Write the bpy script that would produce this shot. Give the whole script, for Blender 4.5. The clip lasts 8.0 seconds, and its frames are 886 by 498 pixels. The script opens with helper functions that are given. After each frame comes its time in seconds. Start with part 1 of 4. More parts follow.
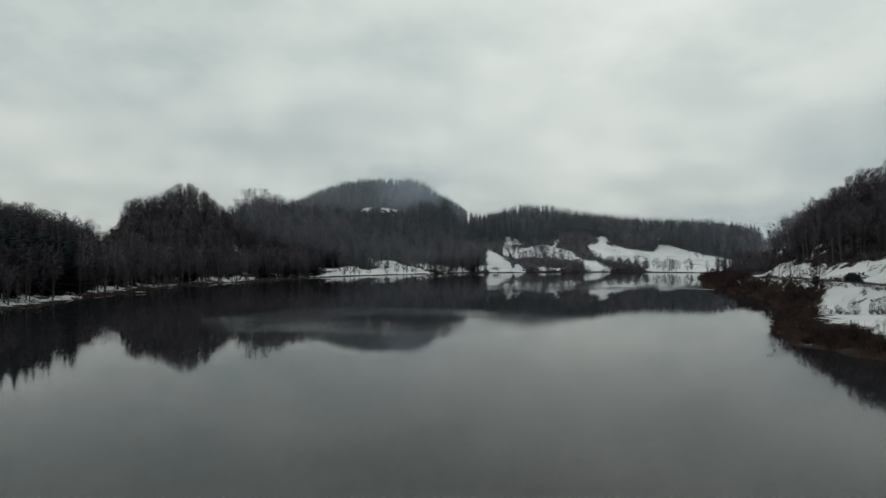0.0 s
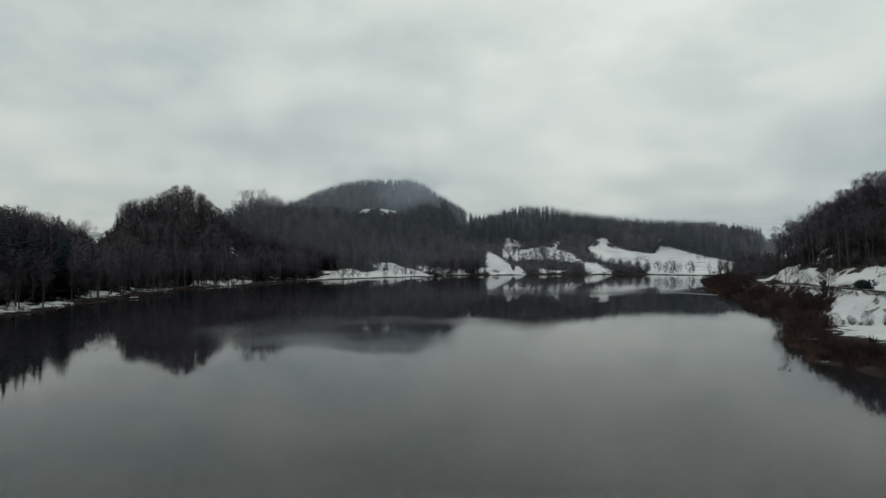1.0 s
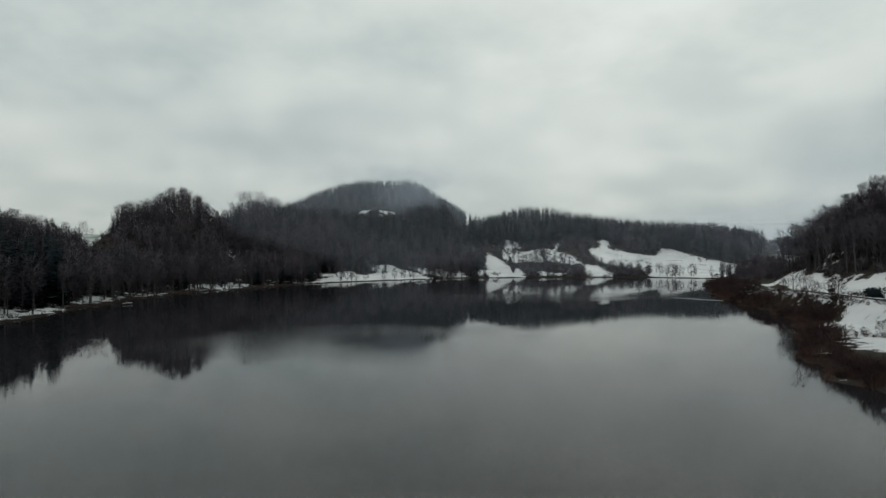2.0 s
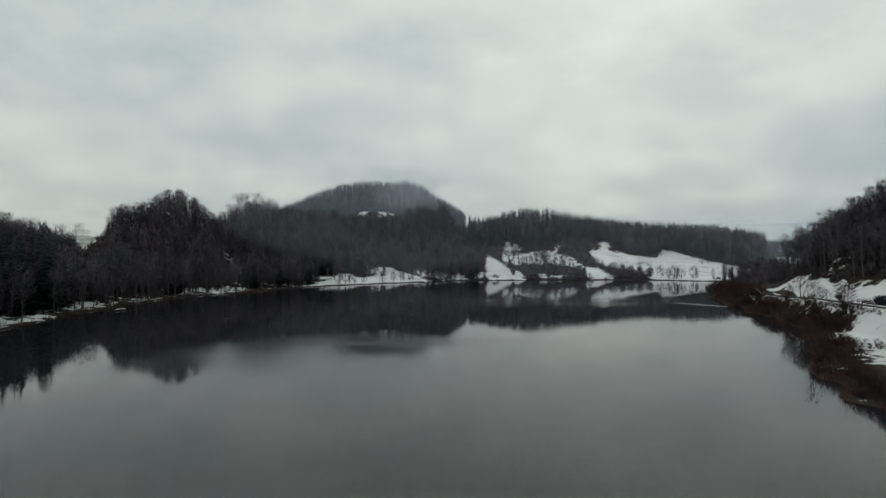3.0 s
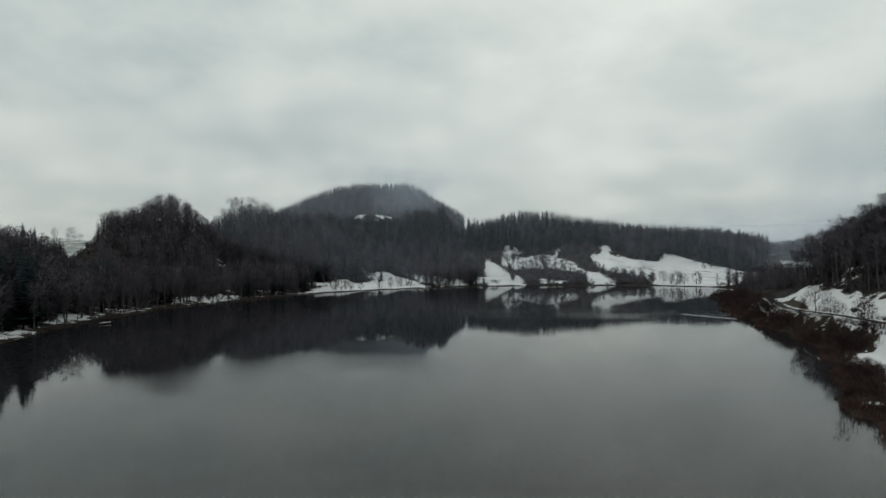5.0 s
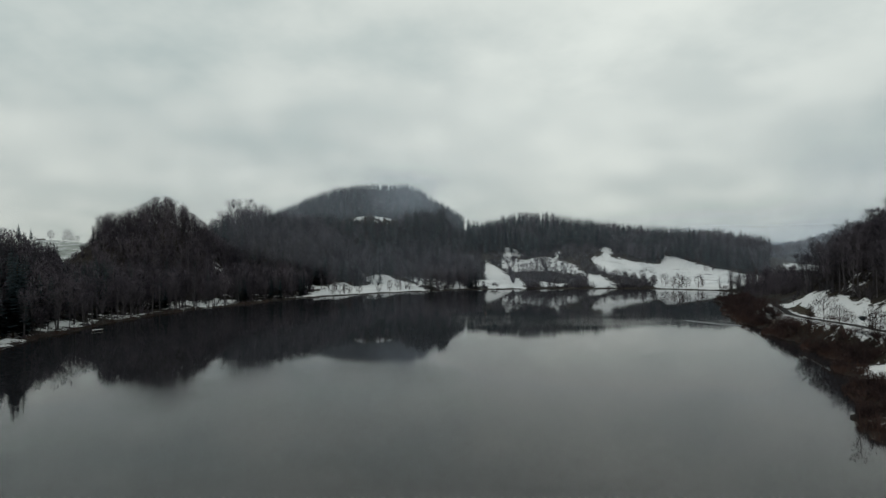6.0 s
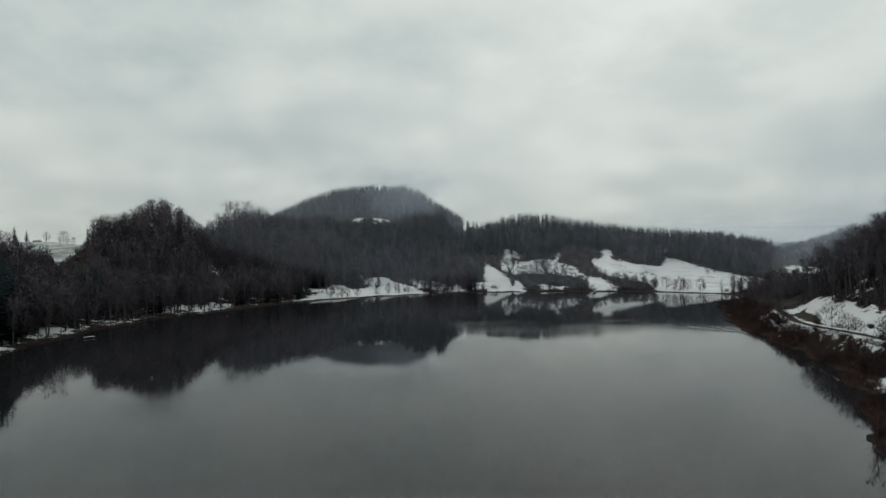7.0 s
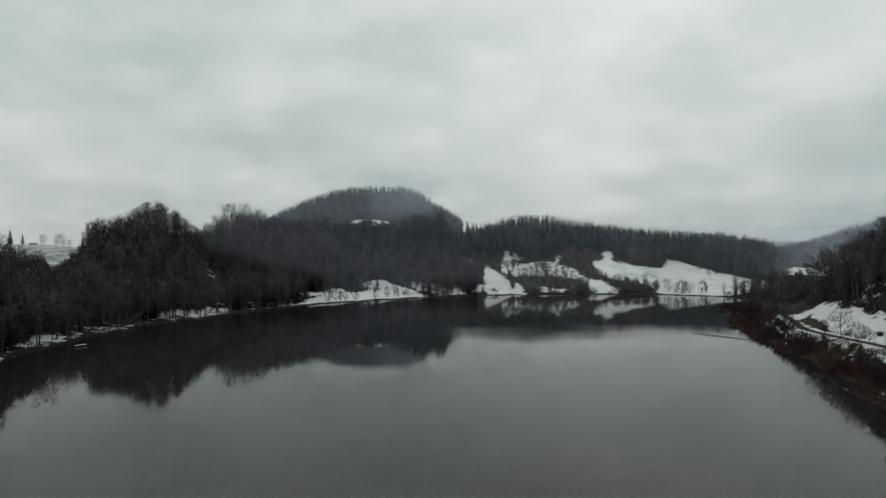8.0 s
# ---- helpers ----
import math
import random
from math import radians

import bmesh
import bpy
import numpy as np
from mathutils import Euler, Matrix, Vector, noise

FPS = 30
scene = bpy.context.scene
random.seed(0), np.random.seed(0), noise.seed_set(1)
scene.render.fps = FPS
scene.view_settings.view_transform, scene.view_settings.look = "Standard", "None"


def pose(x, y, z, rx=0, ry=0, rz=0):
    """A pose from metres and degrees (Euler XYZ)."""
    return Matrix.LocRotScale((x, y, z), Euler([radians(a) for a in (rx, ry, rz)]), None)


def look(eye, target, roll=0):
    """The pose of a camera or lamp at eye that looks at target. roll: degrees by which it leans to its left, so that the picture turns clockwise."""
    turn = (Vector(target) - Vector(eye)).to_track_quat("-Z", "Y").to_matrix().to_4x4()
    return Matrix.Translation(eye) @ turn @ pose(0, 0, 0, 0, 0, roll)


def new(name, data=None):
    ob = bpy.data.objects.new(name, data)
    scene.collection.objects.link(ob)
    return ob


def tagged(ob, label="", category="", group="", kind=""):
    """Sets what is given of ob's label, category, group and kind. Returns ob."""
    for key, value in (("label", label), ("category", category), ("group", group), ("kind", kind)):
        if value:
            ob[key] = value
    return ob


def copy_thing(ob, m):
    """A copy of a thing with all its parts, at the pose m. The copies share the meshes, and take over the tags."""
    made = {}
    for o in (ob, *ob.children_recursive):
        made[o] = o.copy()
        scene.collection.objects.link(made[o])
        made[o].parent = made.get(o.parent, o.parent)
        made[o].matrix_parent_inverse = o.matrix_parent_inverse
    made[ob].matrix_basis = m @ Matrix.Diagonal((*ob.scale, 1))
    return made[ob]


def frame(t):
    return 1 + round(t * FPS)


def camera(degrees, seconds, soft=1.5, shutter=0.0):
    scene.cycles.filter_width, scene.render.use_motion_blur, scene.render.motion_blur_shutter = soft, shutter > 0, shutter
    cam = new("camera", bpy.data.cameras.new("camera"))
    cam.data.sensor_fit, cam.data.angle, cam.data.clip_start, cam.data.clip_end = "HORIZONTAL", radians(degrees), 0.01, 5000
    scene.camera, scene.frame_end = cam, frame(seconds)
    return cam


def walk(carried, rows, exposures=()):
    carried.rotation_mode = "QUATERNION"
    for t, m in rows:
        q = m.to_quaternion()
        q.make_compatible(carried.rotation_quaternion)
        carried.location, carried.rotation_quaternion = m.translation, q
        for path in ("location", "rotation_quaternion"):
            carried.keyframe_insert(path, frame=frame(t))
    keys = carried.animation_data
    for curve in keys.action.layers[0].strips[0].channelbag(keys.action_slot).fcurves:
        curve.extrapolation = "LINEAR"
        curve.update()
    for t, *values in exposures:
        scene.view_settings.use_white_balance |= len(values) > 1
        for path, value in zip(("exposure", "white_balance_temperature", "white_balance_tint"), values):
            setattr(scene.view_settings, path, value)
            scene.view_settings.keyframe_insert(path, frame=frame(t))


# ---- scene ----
cam = camera(75.0, 8.0, soft=1.4)
PATH = [
    (0, (4.023, 12.192, 20.066), (3.913, 14.189, 20.08), -0.4),
    (0.5, (3.878, 14.976, 21.304), (3.769, 16.973, 21.318), -0.4),
    (1, (3.748, 17.752, 22.55), (3.64, 19.749, 22.563), -0.4),
    (1.5, (3.632, 20.521, 23.803), (3.525, 22.518, 23.816), -0.4),
    (3, (3.371, 28.782, 27.607), (3.267, 30.779, 27.619), -0.4),
    (3.5, (3.313, 31.521, 28.89), (3.21, 33.518, 28.902), -0.5),
    (4, (3.27, 34.252, 30.181), (3.167, 36.249, 30.192), -0.5),
    (4.5, (3.24, 36.975, 31.479), (3.139, 38.973, 31.49), -0.5),
    (6, (3.239, 45.101, 35.418), (3.14, 47.098, 35.429), -0.5),
    (6.5, (3.267, 47.794, 36.747), (3.169, 49.792, 36.757), -0.5),
    (7, (3.31, 50.48, 38.082), (3.213, 52.478, 38.092), -0.5),
    (7.5, (3.367, 53.159, 39.426), (3.271, 55.156, 39.435), -0.6),
    (8, (3.439, 55.829, 40.776), (3.343, 57.827, 40.785), -0.6),
]
walk(cam, [(t, look(eye, target, roll)) for t, eye, target, roll in PATH])

# ---------------------------------------------------------------- world and light
SUN_EL, SUN_AZ = radians(38), radians(205)
world = bpy.data.worlds.new("overcast_sky")
scene.world = world
world.use_nodes = True
wn, wl = world.node_tree.nodes, world.node_tree.links
wn.clear()


def wnode(kind, **props):
    n = wn.new(kind)
    for key, value in props.items():
        if key == "operation":
            n.operation = value
        elif key == "blend_type":
            n.blend_type = value
        elif key == "data_type":
            n.data_type = value
    return n


def wmath(op, a, b=None):
    n = wnode("ShaderNodeMath", operation=op)
    for k, v in enumerate((a, b)):
        if v is None:
            continue
        if isinstance(v, (int, float)):
            n.inputs[k].default_value = v
        else:
            wl.new(v, n.inputs[k])
    return n.outputs[0]


co = wn.new("ShaderNodeTexCoord")
sep = wn.new("ShaderNodeSeparateXYZ")
wl.new(co.outputs["Generated"], sep.inputs[0])
up = wmath("ADD", wmath("MAXIMUM", sep.outputs[2], 0.0), 0.30)
comb = wn.new("ShaderNodeCombineXYZ")
wl.new(wmath("DIVIDE", sep.outputs[0], up), comb.inputs[0])
wl.new(wmath("DIVIDE", sep.outputs[1], up), comb.inputs[1])
comb.inputs[2].default_value = 3.7


def cloud_noise(scale, detail, rough, lo, hi, shift):
    mp = wn.new("ShaderNodeMapping")
    mp.inputs["Location"].default_value = shift
    wl.new(comb.outputs[0], mp.inputs[0])
    n = wn.new("ShaderNodeTexNoise")
    n.inputs["Scale"].default_value, n.inputs["Detail"].default_value, n.inputs["Roughness"].default_value = scale, detail, rough
    wl.new(mp.outputs[0], n.inputs["Vector"])
    r = wn.new("ShaderNodeMapRange")
    r.interpolation_type = "SMOOTHSTEP"
    r.inputs["From Min"].default_value, r.inputs["From Max"].default_value = lo, hi
    wl.new(n.outputs["Fac"], r.inputs["Value"])
    return r.outputs[0]


big = cloud_noise(0.75, 3.0, 0.5, 0.30, 0.70, (4.3, 1.2, 0))
fine = cloud_noise(2.6, 5.0, 0.5, 0.30, 0.72, (0.7, 8.1, 0))
mixf = wmath("ADD", wmath("MULTIPLY", big, 0.55), wmath("MULTIPLY", fine, 0.45))
ramp = wn.new("ShaderNodeValToRGB")
ramp.color_ramp.elements[0].color = (0.368, 0.435, 0.426, 1)
ramp.color_ramp.elements[1].color = (0.705, 0.742, 0.692, 1)
mid = ramp.color_ramp.elements.new(0.5)
mid.color = (0.546, 0.590, 0.560, 1)
wl.new(mixf, ramp.inputs[0])
sky = wn.new("ShaderNodeTexSky")
sky.sky_type = "NISHITA"
sky.sun_disc = False
sky.sun_elevation, sky.sun_rotation = SUN_EL, SUN_AZ
bg_cloud, bg_sky, both = wn.new("ShaderNodeBackground"), wn.new("ShaderNodeBackground"), wn.new("ShaderNodeAddShader")
bg_cloud.inputs["Strength"].default_value = 1.10
bg_sky.inputs["Strength"].default_value = 0.006
# an overcast sky is dimmer towards the horizon
dim = wn.new("ShaderNodeMapRange")
dim.interpolation_type = "SMOOTHSTEP"
for key, value in (("From Min", 0.0), ("From Max", 0.36), ("To Min", 0.80), ("To Max", 1.0)):
    dim.inputs[key].default_value = value
wl.new(sep.outputs[2], dim.inputs["Value"])
layer = wn.new("ShaderNodeVectorMath")
layer.operation = "SCALE"
wl.new(ramp.outputs[0], layer.inputs[0])
wl.new(dim.outputs[0], layer.inputs["Scale"])
wl.new(layer.outputs[0], bg_cloud.inputs["Color"])
wl.new(sky.outputs[0], bg_sky.inputs["Color"])
wl.new(bg_cloud.outputs[0], both.inputs[0])
wl.new(bg_sky.outputs[0], both.inputs[1])
wout = wn.new("ShaderNodeOutputWorld")
wl.new(both.outputs[0], wout.inputs[0])

sun = new("sun", bpy.data.lights.new("sun", "SUN"))
sun.data.energy, sun.data.angle, sun.data.color = 0.5, radians(25), (1.0, 0.97, 0.93)
sun.matrix_world = look((0, 0, 0), (-math.sin(SUN_AZ) * math.cos(SUN_EL), -math.cos(SUN_AZ) * math.cos(SUN_EL), -math.sin(SUN_EL)))

# ---------------------------------------------------------------- materials


def material(name, rough=0.9, spec=0.2):
    m = bpy.data.materials.new(name)
    m.use_nodes = True
    b = m.node_tree.nodes["Principled BSDF"]
    b.inputs["Roughness"].default_value = rough
    b.inputs["Specular IOR Level"].default_value = spec
    return m, m.node_tree.nodes, m.node_tree.links, b


def noise_of(n, l, scale, detail=4.0, rough=0.55, vec=None):
    t = n.new("ShaderNodeTexNoise")
    t.inputs["Scale"].default_value, t.inputs["Detail"].default_value, t.inputs["Roughness"].default_value = scale, detail, rough
    if vec is None:
        vec = n.new("ShaderNodeTexCoord").outputs["Object"]
    l.new(vec, t.inputs["Vector"])
    return t.outputs["Fac"]


def mapped(n, l, value, a, b, c=0.0, d=1.0):
    r = n.new("ShaderNodeMapRange")
    r.interpolation_type = "SMOOTHSTEP"
    for key, v in zip(("From Min", "From Max", "To Min", "To Max"), (a, b, c, d)):
        r.inputs[key].default_value = v
    l.new(value, r.inputs["Value"])
    return r.outputs[0]


def mixed(n, l, fac, a, b):
    x = n.new("ShaderNodeMix")
    x.data_type = "RGBA"
    for sock, v in ((x.inputs[0], fac), (x.inputs[6], a), (x.inputs[7], b)):
        if isinstance(v, tuple):
            sock.default_value = (*v, 1)
        elif isinstance(v, (int, float)):
            sock.default_value = v
        else:
            l.new(v, sock)
    return x.outputs[2]


def bumped(n, l, bsdf, height, strength, dist):
    b = n.new("ShaderNodeBump")
    b.inputs["Strength"].default_value, b.inputs["Distance"].default_value = strength, dist
    l.new(height, b.inputs["Height"])
    l.new(b.outputs[0], bsdf.inputs["Normal"])


def mottled(name, a, b, scale, rough=0.9, per_island=True, spec=0.15):
    """Two tones by noise; plants also shift from one to the next, by their own tone in a joined wood or by chance where they stand singly."""
    m, n, l, bs = material(name, rough, spec)
    f = noise_of(n, l, scale)
    if per_island:
        at = n.new("ShaderNodeAttribute")
        at.attribute_name = "tone"
        one = n.new("ShaderNodeObjectInfo")
        joined = n.new("ShaderNodeMath")
        joined.operation = "GREATER_THAN"
        l.new(at.outputs["Fac"], joined.inputs[0])
        joined.inputs[1].default_value = 0.5
        less = n.new("ShaderNodeMath")
        less.operation = "SUBTRACT"
        l.new(at.outputs["Fac"], less.inputs[0])
        less.inputs[1].default_value = 1.0
        pick = n.new("ShaderNodeMix")
        l.new(joined.outputs[0], pick.inputs[0])
        l.new(one.outputs["Random"], pick.inputs[2])
        l.new(less.outputs[0], pick.inputs[3])
        add = n.new("ShaderNodeMath")
        add.operation = "MULTIPLY_ADD"
        l.new(pick.outputs[0], add.inputs[0])
        add.inputs[1].default_value = 0.8
        l.new(f, add.inputs[2])
        f = mapped(n, l, add.outputs[0], 0.4, 1.35)
    else:
        f = mapped(n, l, f, 0.3, 0.7)
    l.new(mixed(n, l, f, a, b), bs.inputs["Base Color"])
    return m


BARK = mottled("beech_bark", (0.036, 0.033, 0.038), (0.085, 0.077, 0.082), 0.6)
TWIG = mottled("bare_twigs", (0.036, 0.032, 0.043), (0.104, 0.091, 0.108), 0.15)
NEEDLE = mottled("spruce_needles", (0.014, 0.022, 0.027), (0.034, 0.050, 0.056), 0.12)
PINEBARK = mottled("conifer_bark", (0.045, 0.034, 0.028), (0.09, 0.065, 0.05), 0.8)
SHRUB = mottled("willow_shrub_stems", (0.024, 0.017, 0.018), (0.058, 0.036, 0.033), 0.25)
REED = mottled("dead_reed", (0.030, 0.018, 0.015), (0.064, 0.036, 0.028), 0.3)
WOOD = mottled("weathered_wood", (0.06, 0.05, 0.042), (0.13, 0.11, 0.09), 3.0, per_island=False)
ASPHALT = mottled("wet_asphalt", (0.022, 0.022, 0.023), (0.042, 0.042, 0.043), 0.7, rough=0.9, per_island=False, spec=0.06)
STEEL = mottled("rusty_steel", (0.025, 0.023, 0.022), (0.06, 0.054, 0.05), 2.0, rough=0.7, per_island=False)


def make_ground():
    m, n, l, bs = material("winter_ground", 0.95, 0.1)
    pos = n.new("ShaderNodeTexCoord").outputs["Object"]
    at = n.new("ShaderNodeAttribute")
    at.attribute_name = "cover"
    rgb = n.new("ShaderNodeSeparateColor")
    l.new(at.outputs["Color"], rgb.inputs[0])
    n1 = noise_of(n, l, 0.035, 5, 0.6, pos)
    n2 = noise_of(n, l, 0.28, 5, 0.65, pos)
    n3 = noise_of(n, l, 2.2, 4, 0.6, pos)
    litter = mixed(n, l, mapped(n, l, n2, 0.35, 0.7), (0.018, 0.016, 0.015), (0.042, 0.036, 0.031))
    grass = mixed(n, l, mapped(n, l, n2, 0.3, 0.7), (0.026, 0.022, 0.016), (0.058, 0.046, 0.032))
    snow = mixed(n, l, mapped(n, l, n1, 0.3, 0.7), (0.54, 0.56, 0.58), (0.68, 0.69, 0.70))
    # snow lies where the cover says so, ragged at the edge and broken by tufts
    total = rgb.outputs[0]
    for tex, weight in ((n1, 0.9), (noise_of(n, l, 0.1, 5, 0.6, pos), 0.7), (n2, 0.9), (n3, 0.4)):
        s = n.new("ShaderNodeMath")
        s.operation = "MULTIPLY_ADD"
        l.new(tex, s.inputs[0])
        s.inputs[1].default_value = weight
        l.new(total, s.inputs[2])
        total = s.outputs[0]
    fac = mapped(n, l, total, 1.85, 1.93)
    # a thin crust with the grass showing through
    furrow = noise_of(n, l, 0.06, 4, 0.6, pos)
    crust = n.new("ShaderNodeMath")
    crust.operation = "MULTIPLY"
    l.new(rgb.outputs[2], crust.inputs[0])
    l.new(mapped(n, l, furrow, 0.35, 0.65, 0.25, 0.66), crust.inputs[1])
    top = n.new("ShaderNodeMath")
    top.operation = "MAXIMUM"
    l.new(fac, top.inputs[0])
    l.new(crust.outputs[0], top.inputs[1])
    fac = top.outputs[0]
    turf = mixed(n, l, mapped(n, l, n2, 0.3, 0.7), (0.040, 0.062, 0.034), (0.085, 0.115, 0.070))
    base = mixed(n, l, rgb.outputs[2], mixed(n, l, rgb.outputs[1], litter, grass), turf)
    l.new(mixed(n, l, fac, base, snow), bs.inputs["Base Color"])
    h = n.new("ShaderNodeMath")
    h.operation = "ADD"
    l.new(n2, h.inputs[0])
    l.new(n3, h.inputs[1])
    bumped(n, l, bs, h.outputs[0], 0.6, 0.5)
    return m


def make_water():
    m, n, l, bs = material("lake_water", 0.02, 0.5)
    bs.inputs["IOR"].default_value = 1.333
    bs.inputs["Base Color"].default_value = (0.013, 0.0135, 0.0155, 1)
    pos = n.new("ShaderNodeTexCoord").outputs["Object"]
    stretch = n.new("ShaderNodeMapping")
    stretch.inputs["Scale"].default_value = (0.55, 1.0, 1.0)
    l.new(pos, stretch.inputs[0])
    gust = noise_of(n, l, 0.0085, 3.0, 0.5, stretch.outputs[0])
    rough = mapped(n, l, gust, 0.54, 0.72, 0.018, 0.07)
    # cat's-paws where a breath of wind ruffles the lake
    for px, py, rx, ry, force in ((50, 346, 140, 36, 0.085), (-34, 188, 74, 50, 0.13), (0, 470, 230, 150, 0.035)):
        mp = n.new("ShaderNodeMapping")
        mp.vector_type = "TEXTURE"
        mp.inputs["Location"].default_value, mp.inputs["Scale"].default_value = (px, py, 0), (rx, ry, 1)
        l.new(pos, mp.inputs[0])
        gr = n.new("ShaderNodeTexGradient")
        gr.gradient_type = "SPHERICAL"
        l.new(mp.outputs[0], gr.inputs[0])
        streak = noise_of(n, l, 0.03, 3.0, 0.6, stretch.outputs[0])
        paw = n.new("ShaderNodeMath")
        paw.operation = "MULTIPLY"
        l.new(mapped(n, l, gr.outputs["Fac"], 0.02, 0.5), paw.inputs[0])
        l.new(mapped(n, l, streak, 0.35, 0.6, 0.25, 1.0), paw.inputs[1])
        add = n.new("ShaderNodeMath")
        add.operation = "MULTIPLY_ADD"
        l.new(paw.outputs[0], add.inputs[0])
        add.inputs[1].default_value = force
        l.new(rough, add.inputs[2])
        rough = add.outputs[0]
    l.new(rough, bs.inputs["Roughness"])
    ripple = noise_of(n, l, 0.9, 3.0, 0.5, pos)
    bumped(n, l, bs, ripple, 0.05, 0.05)
    return m


GROUND, WATER = make_ground(), make_water()

# ---------------------------------------------------------------- the lie of the land
SHORE = [(-150, -60), (-158, 60), (-166, 170), (-172, 235), (-179, 275), (-184, 310), (-184, 360), (-176, 408), (-160, 432), (-133, 494),
         (-95, 530), (-45, 568), (-5, 586), (60, 592), (135, 588), (182, 578), (214, 556), (222, 525), (200, 488), (172, 455), (165, 428),
         (145, 372), (135, 342), (133, 318), (127, 290), (125, 268), (121, 246), (114, 226), (104, 205), (93, 185), (82, 169), (77, 155), (74, 138), (80, 110), (84, 40), (80, -80),
         (40, -150), (-60, -170), (-130, -130)]
ROAD = [(165, -150), (150, 60), (140, 160), (136, 209), (136, 250), (139, 280), (147, 312), (158, 341), (170, 372), (196, 410), (240, 470), (300, 560)]
# each hill: middle x, y, half-widths along and across, turn in degrees, height of its top
HILLS = [(-247, 510, 36, 32, 8, 58), (-292, 500, 34, 26, 126, 43), (-224, 291, 155, 62, 139, 40), (-224, 631, 48, 64, 28, 58), (-190, 792, 170, 50, 0, 62), (-178, 1007, 150, 110, -6, 127), (-58, 778, 16, 55, 0, 58), (-35, 778, 12, 50, 0, 61), (47, 833, 51, 87, -27, 48), (100, 910, 68, 98, 86, 65), (203, 901, 112, 74, -45, 45)]
HILLS += [(284, 800, 94, 76, -63, 35), (309, 261, 80, 100, -94, 79), (207, 342, 33, 64, 5, 47), (171, 324, 17, 32, 0, 21), (746, 945, 137, 179, -8, 81), (-522, 711, 212, 95, 4, 48), (420, 60, 118, 150, 0, 60), (-424, 55, 130, 150, 0, 50), (0, -420, 400, 150, 0, 60), (139, 741, 58, 55, 28, 38)]
HILLS += [(-188, 672, 46, 50, 20, 54), (-95, 985, 48, 70, 0, 96), (-75, 775, 28, 50, 0, 54), (-128, 808, 72, 15, 0, 73)]


def seg_dist(px, py, pts, closed):
    best = np.full(px.shape, 1e9)
    n = len(pts)
    for i in range(n if closed else n - 1):
        (ax, ay), (bx, by) = pts[i], pts[(i + 1) % n]
        dx, dy = bx - ax, by - ay
        u = np.clip(((px - ax) * dx + (py - ay) * dy) / (dx * dx + dy * dy), 0, 1)
        best = np.minimum(best, np.hypot(px - ax - u * dx, py - ay - u * dy))
    return best


def inside(px, py, pts):
    odd = np.zeros(px.shape, bool)
    for i in range(len(pts)):
        (ax, ay), (bx, by) = pts[i - 1], pts[i]
        if ay != by:
            odd ^= ((ay > py) != (by > py)) & (px < (bx - ax) * (py - ay) / (by - ay) + ax)
    return odd


def wave(x, y):
    return (np.sin(x * 0.031 + 1.3 * np.sin(y * 0.017)) + np.sin(y * 0.043 + 1.7 * np.sin(x * 0.023 + 1)) + 0.5 * np.sin(x * 0.11 + y * 0.07) + 0.5 * np.sin(y * 0.13 - x * 0.05))


def smooth(a, b, v):
    u = np.clip((v - a) / (b - a), 0, 1)
    return u * u * (3 - 2 * u)


def from_shore(x, y):
    """Metres from the water's edge, positive on land."""
    wob = 1.6 * np.sin(x * 0.21 + y * 0.13) + 1.1 * np.sin(x * 0.37 - y * 0.41) + 0.6 * np.sin(x * 0.9 + y * 0.7)
    return np.where(inside(x, y, SHORE), -1, 1) * seg_dist(x, y, SHORE, True) + wob


def height(x, y):
    x, y = np.asarray(x, float), np.asarray(y, float)
    d = from_shore(x, y)
    z = np.zeros(x.shape)
    for hx, hy, a, b, turn, top in HILLS:
        c, s = math.cos(radians(turn)), math.sin(radians(turn))
        u, v = ((x - hx) * c + (y - hy) * s) / a, (-(x - hx) * s + (y - hy) * c) / b
        z = z + (top * np.exp(-(u * u + v * v) / 2)) ** 4
    far = np.hypot(x, y - 400)
    z = z ** 0.25
    z = z + 52 * smooth(1300, 3000, far) * (1 + 0.35 * np.sin(x * 0.0016 + 2) * np.cos(y * 0.0013)) + 3
    land = 0.5 + 0.05 * np.clip(d, 0, 40) + z * smooth(2, 120, d) + 0.7 * wave(x, y) * smooth(4, 60, d)
    r = seg_dist(x, y, ROAD, False)
    road = 8.7 - 3.2 * smooth(245, 330, y) - 1.3 * smooth(350, 460, y)
    near = (y > -100) & (y < 480)
    bed = (1 - smooth(5.0, 12.5, r)) * near
    land = land + (road - land) * bed
    return np.where(d > 0, land * smooth(-1, 2.5, d) , np.maximum(-4, d * 0.25))


def mesh_of(name, v, f, mats, idx=None, flat=True, normals=None):
    me = bpy.data.meshes.new(name)
    v, f = np.asarray(v, np.float32), np.asarray(f, np.int32)
    k = f.shape[1]
    me.vertices.add(len(v))
    me.vertices.foreach_set("co", v.ravel())
    me.loops.add(f.size)
    me.loops.foreach_set("vertex_index", f.ravel())
    me.polygons.add(len(f))
    me.polygons.foreach_set("loop_start", np.arange(0, f.size, k, dtype=np.int32))
    me.polygons.foreach_set("loop_total", np.full(len(f), k, np.int32))
    for m in mats:
        me.materials.append(m)
    if idx is not None:
        me.polygons.foreach_set("material_index", np.asarray(idx, np.int32))
    me.polygons.foreach_set("use_smooth", np.full(len(f), not flat or normals is not None))
    me.update(calc_edges=True)
    me.validate()
    if normals is not None:
        me.normals_split_custom_set_from_vertices(normals.astype(np.float32))
    return me


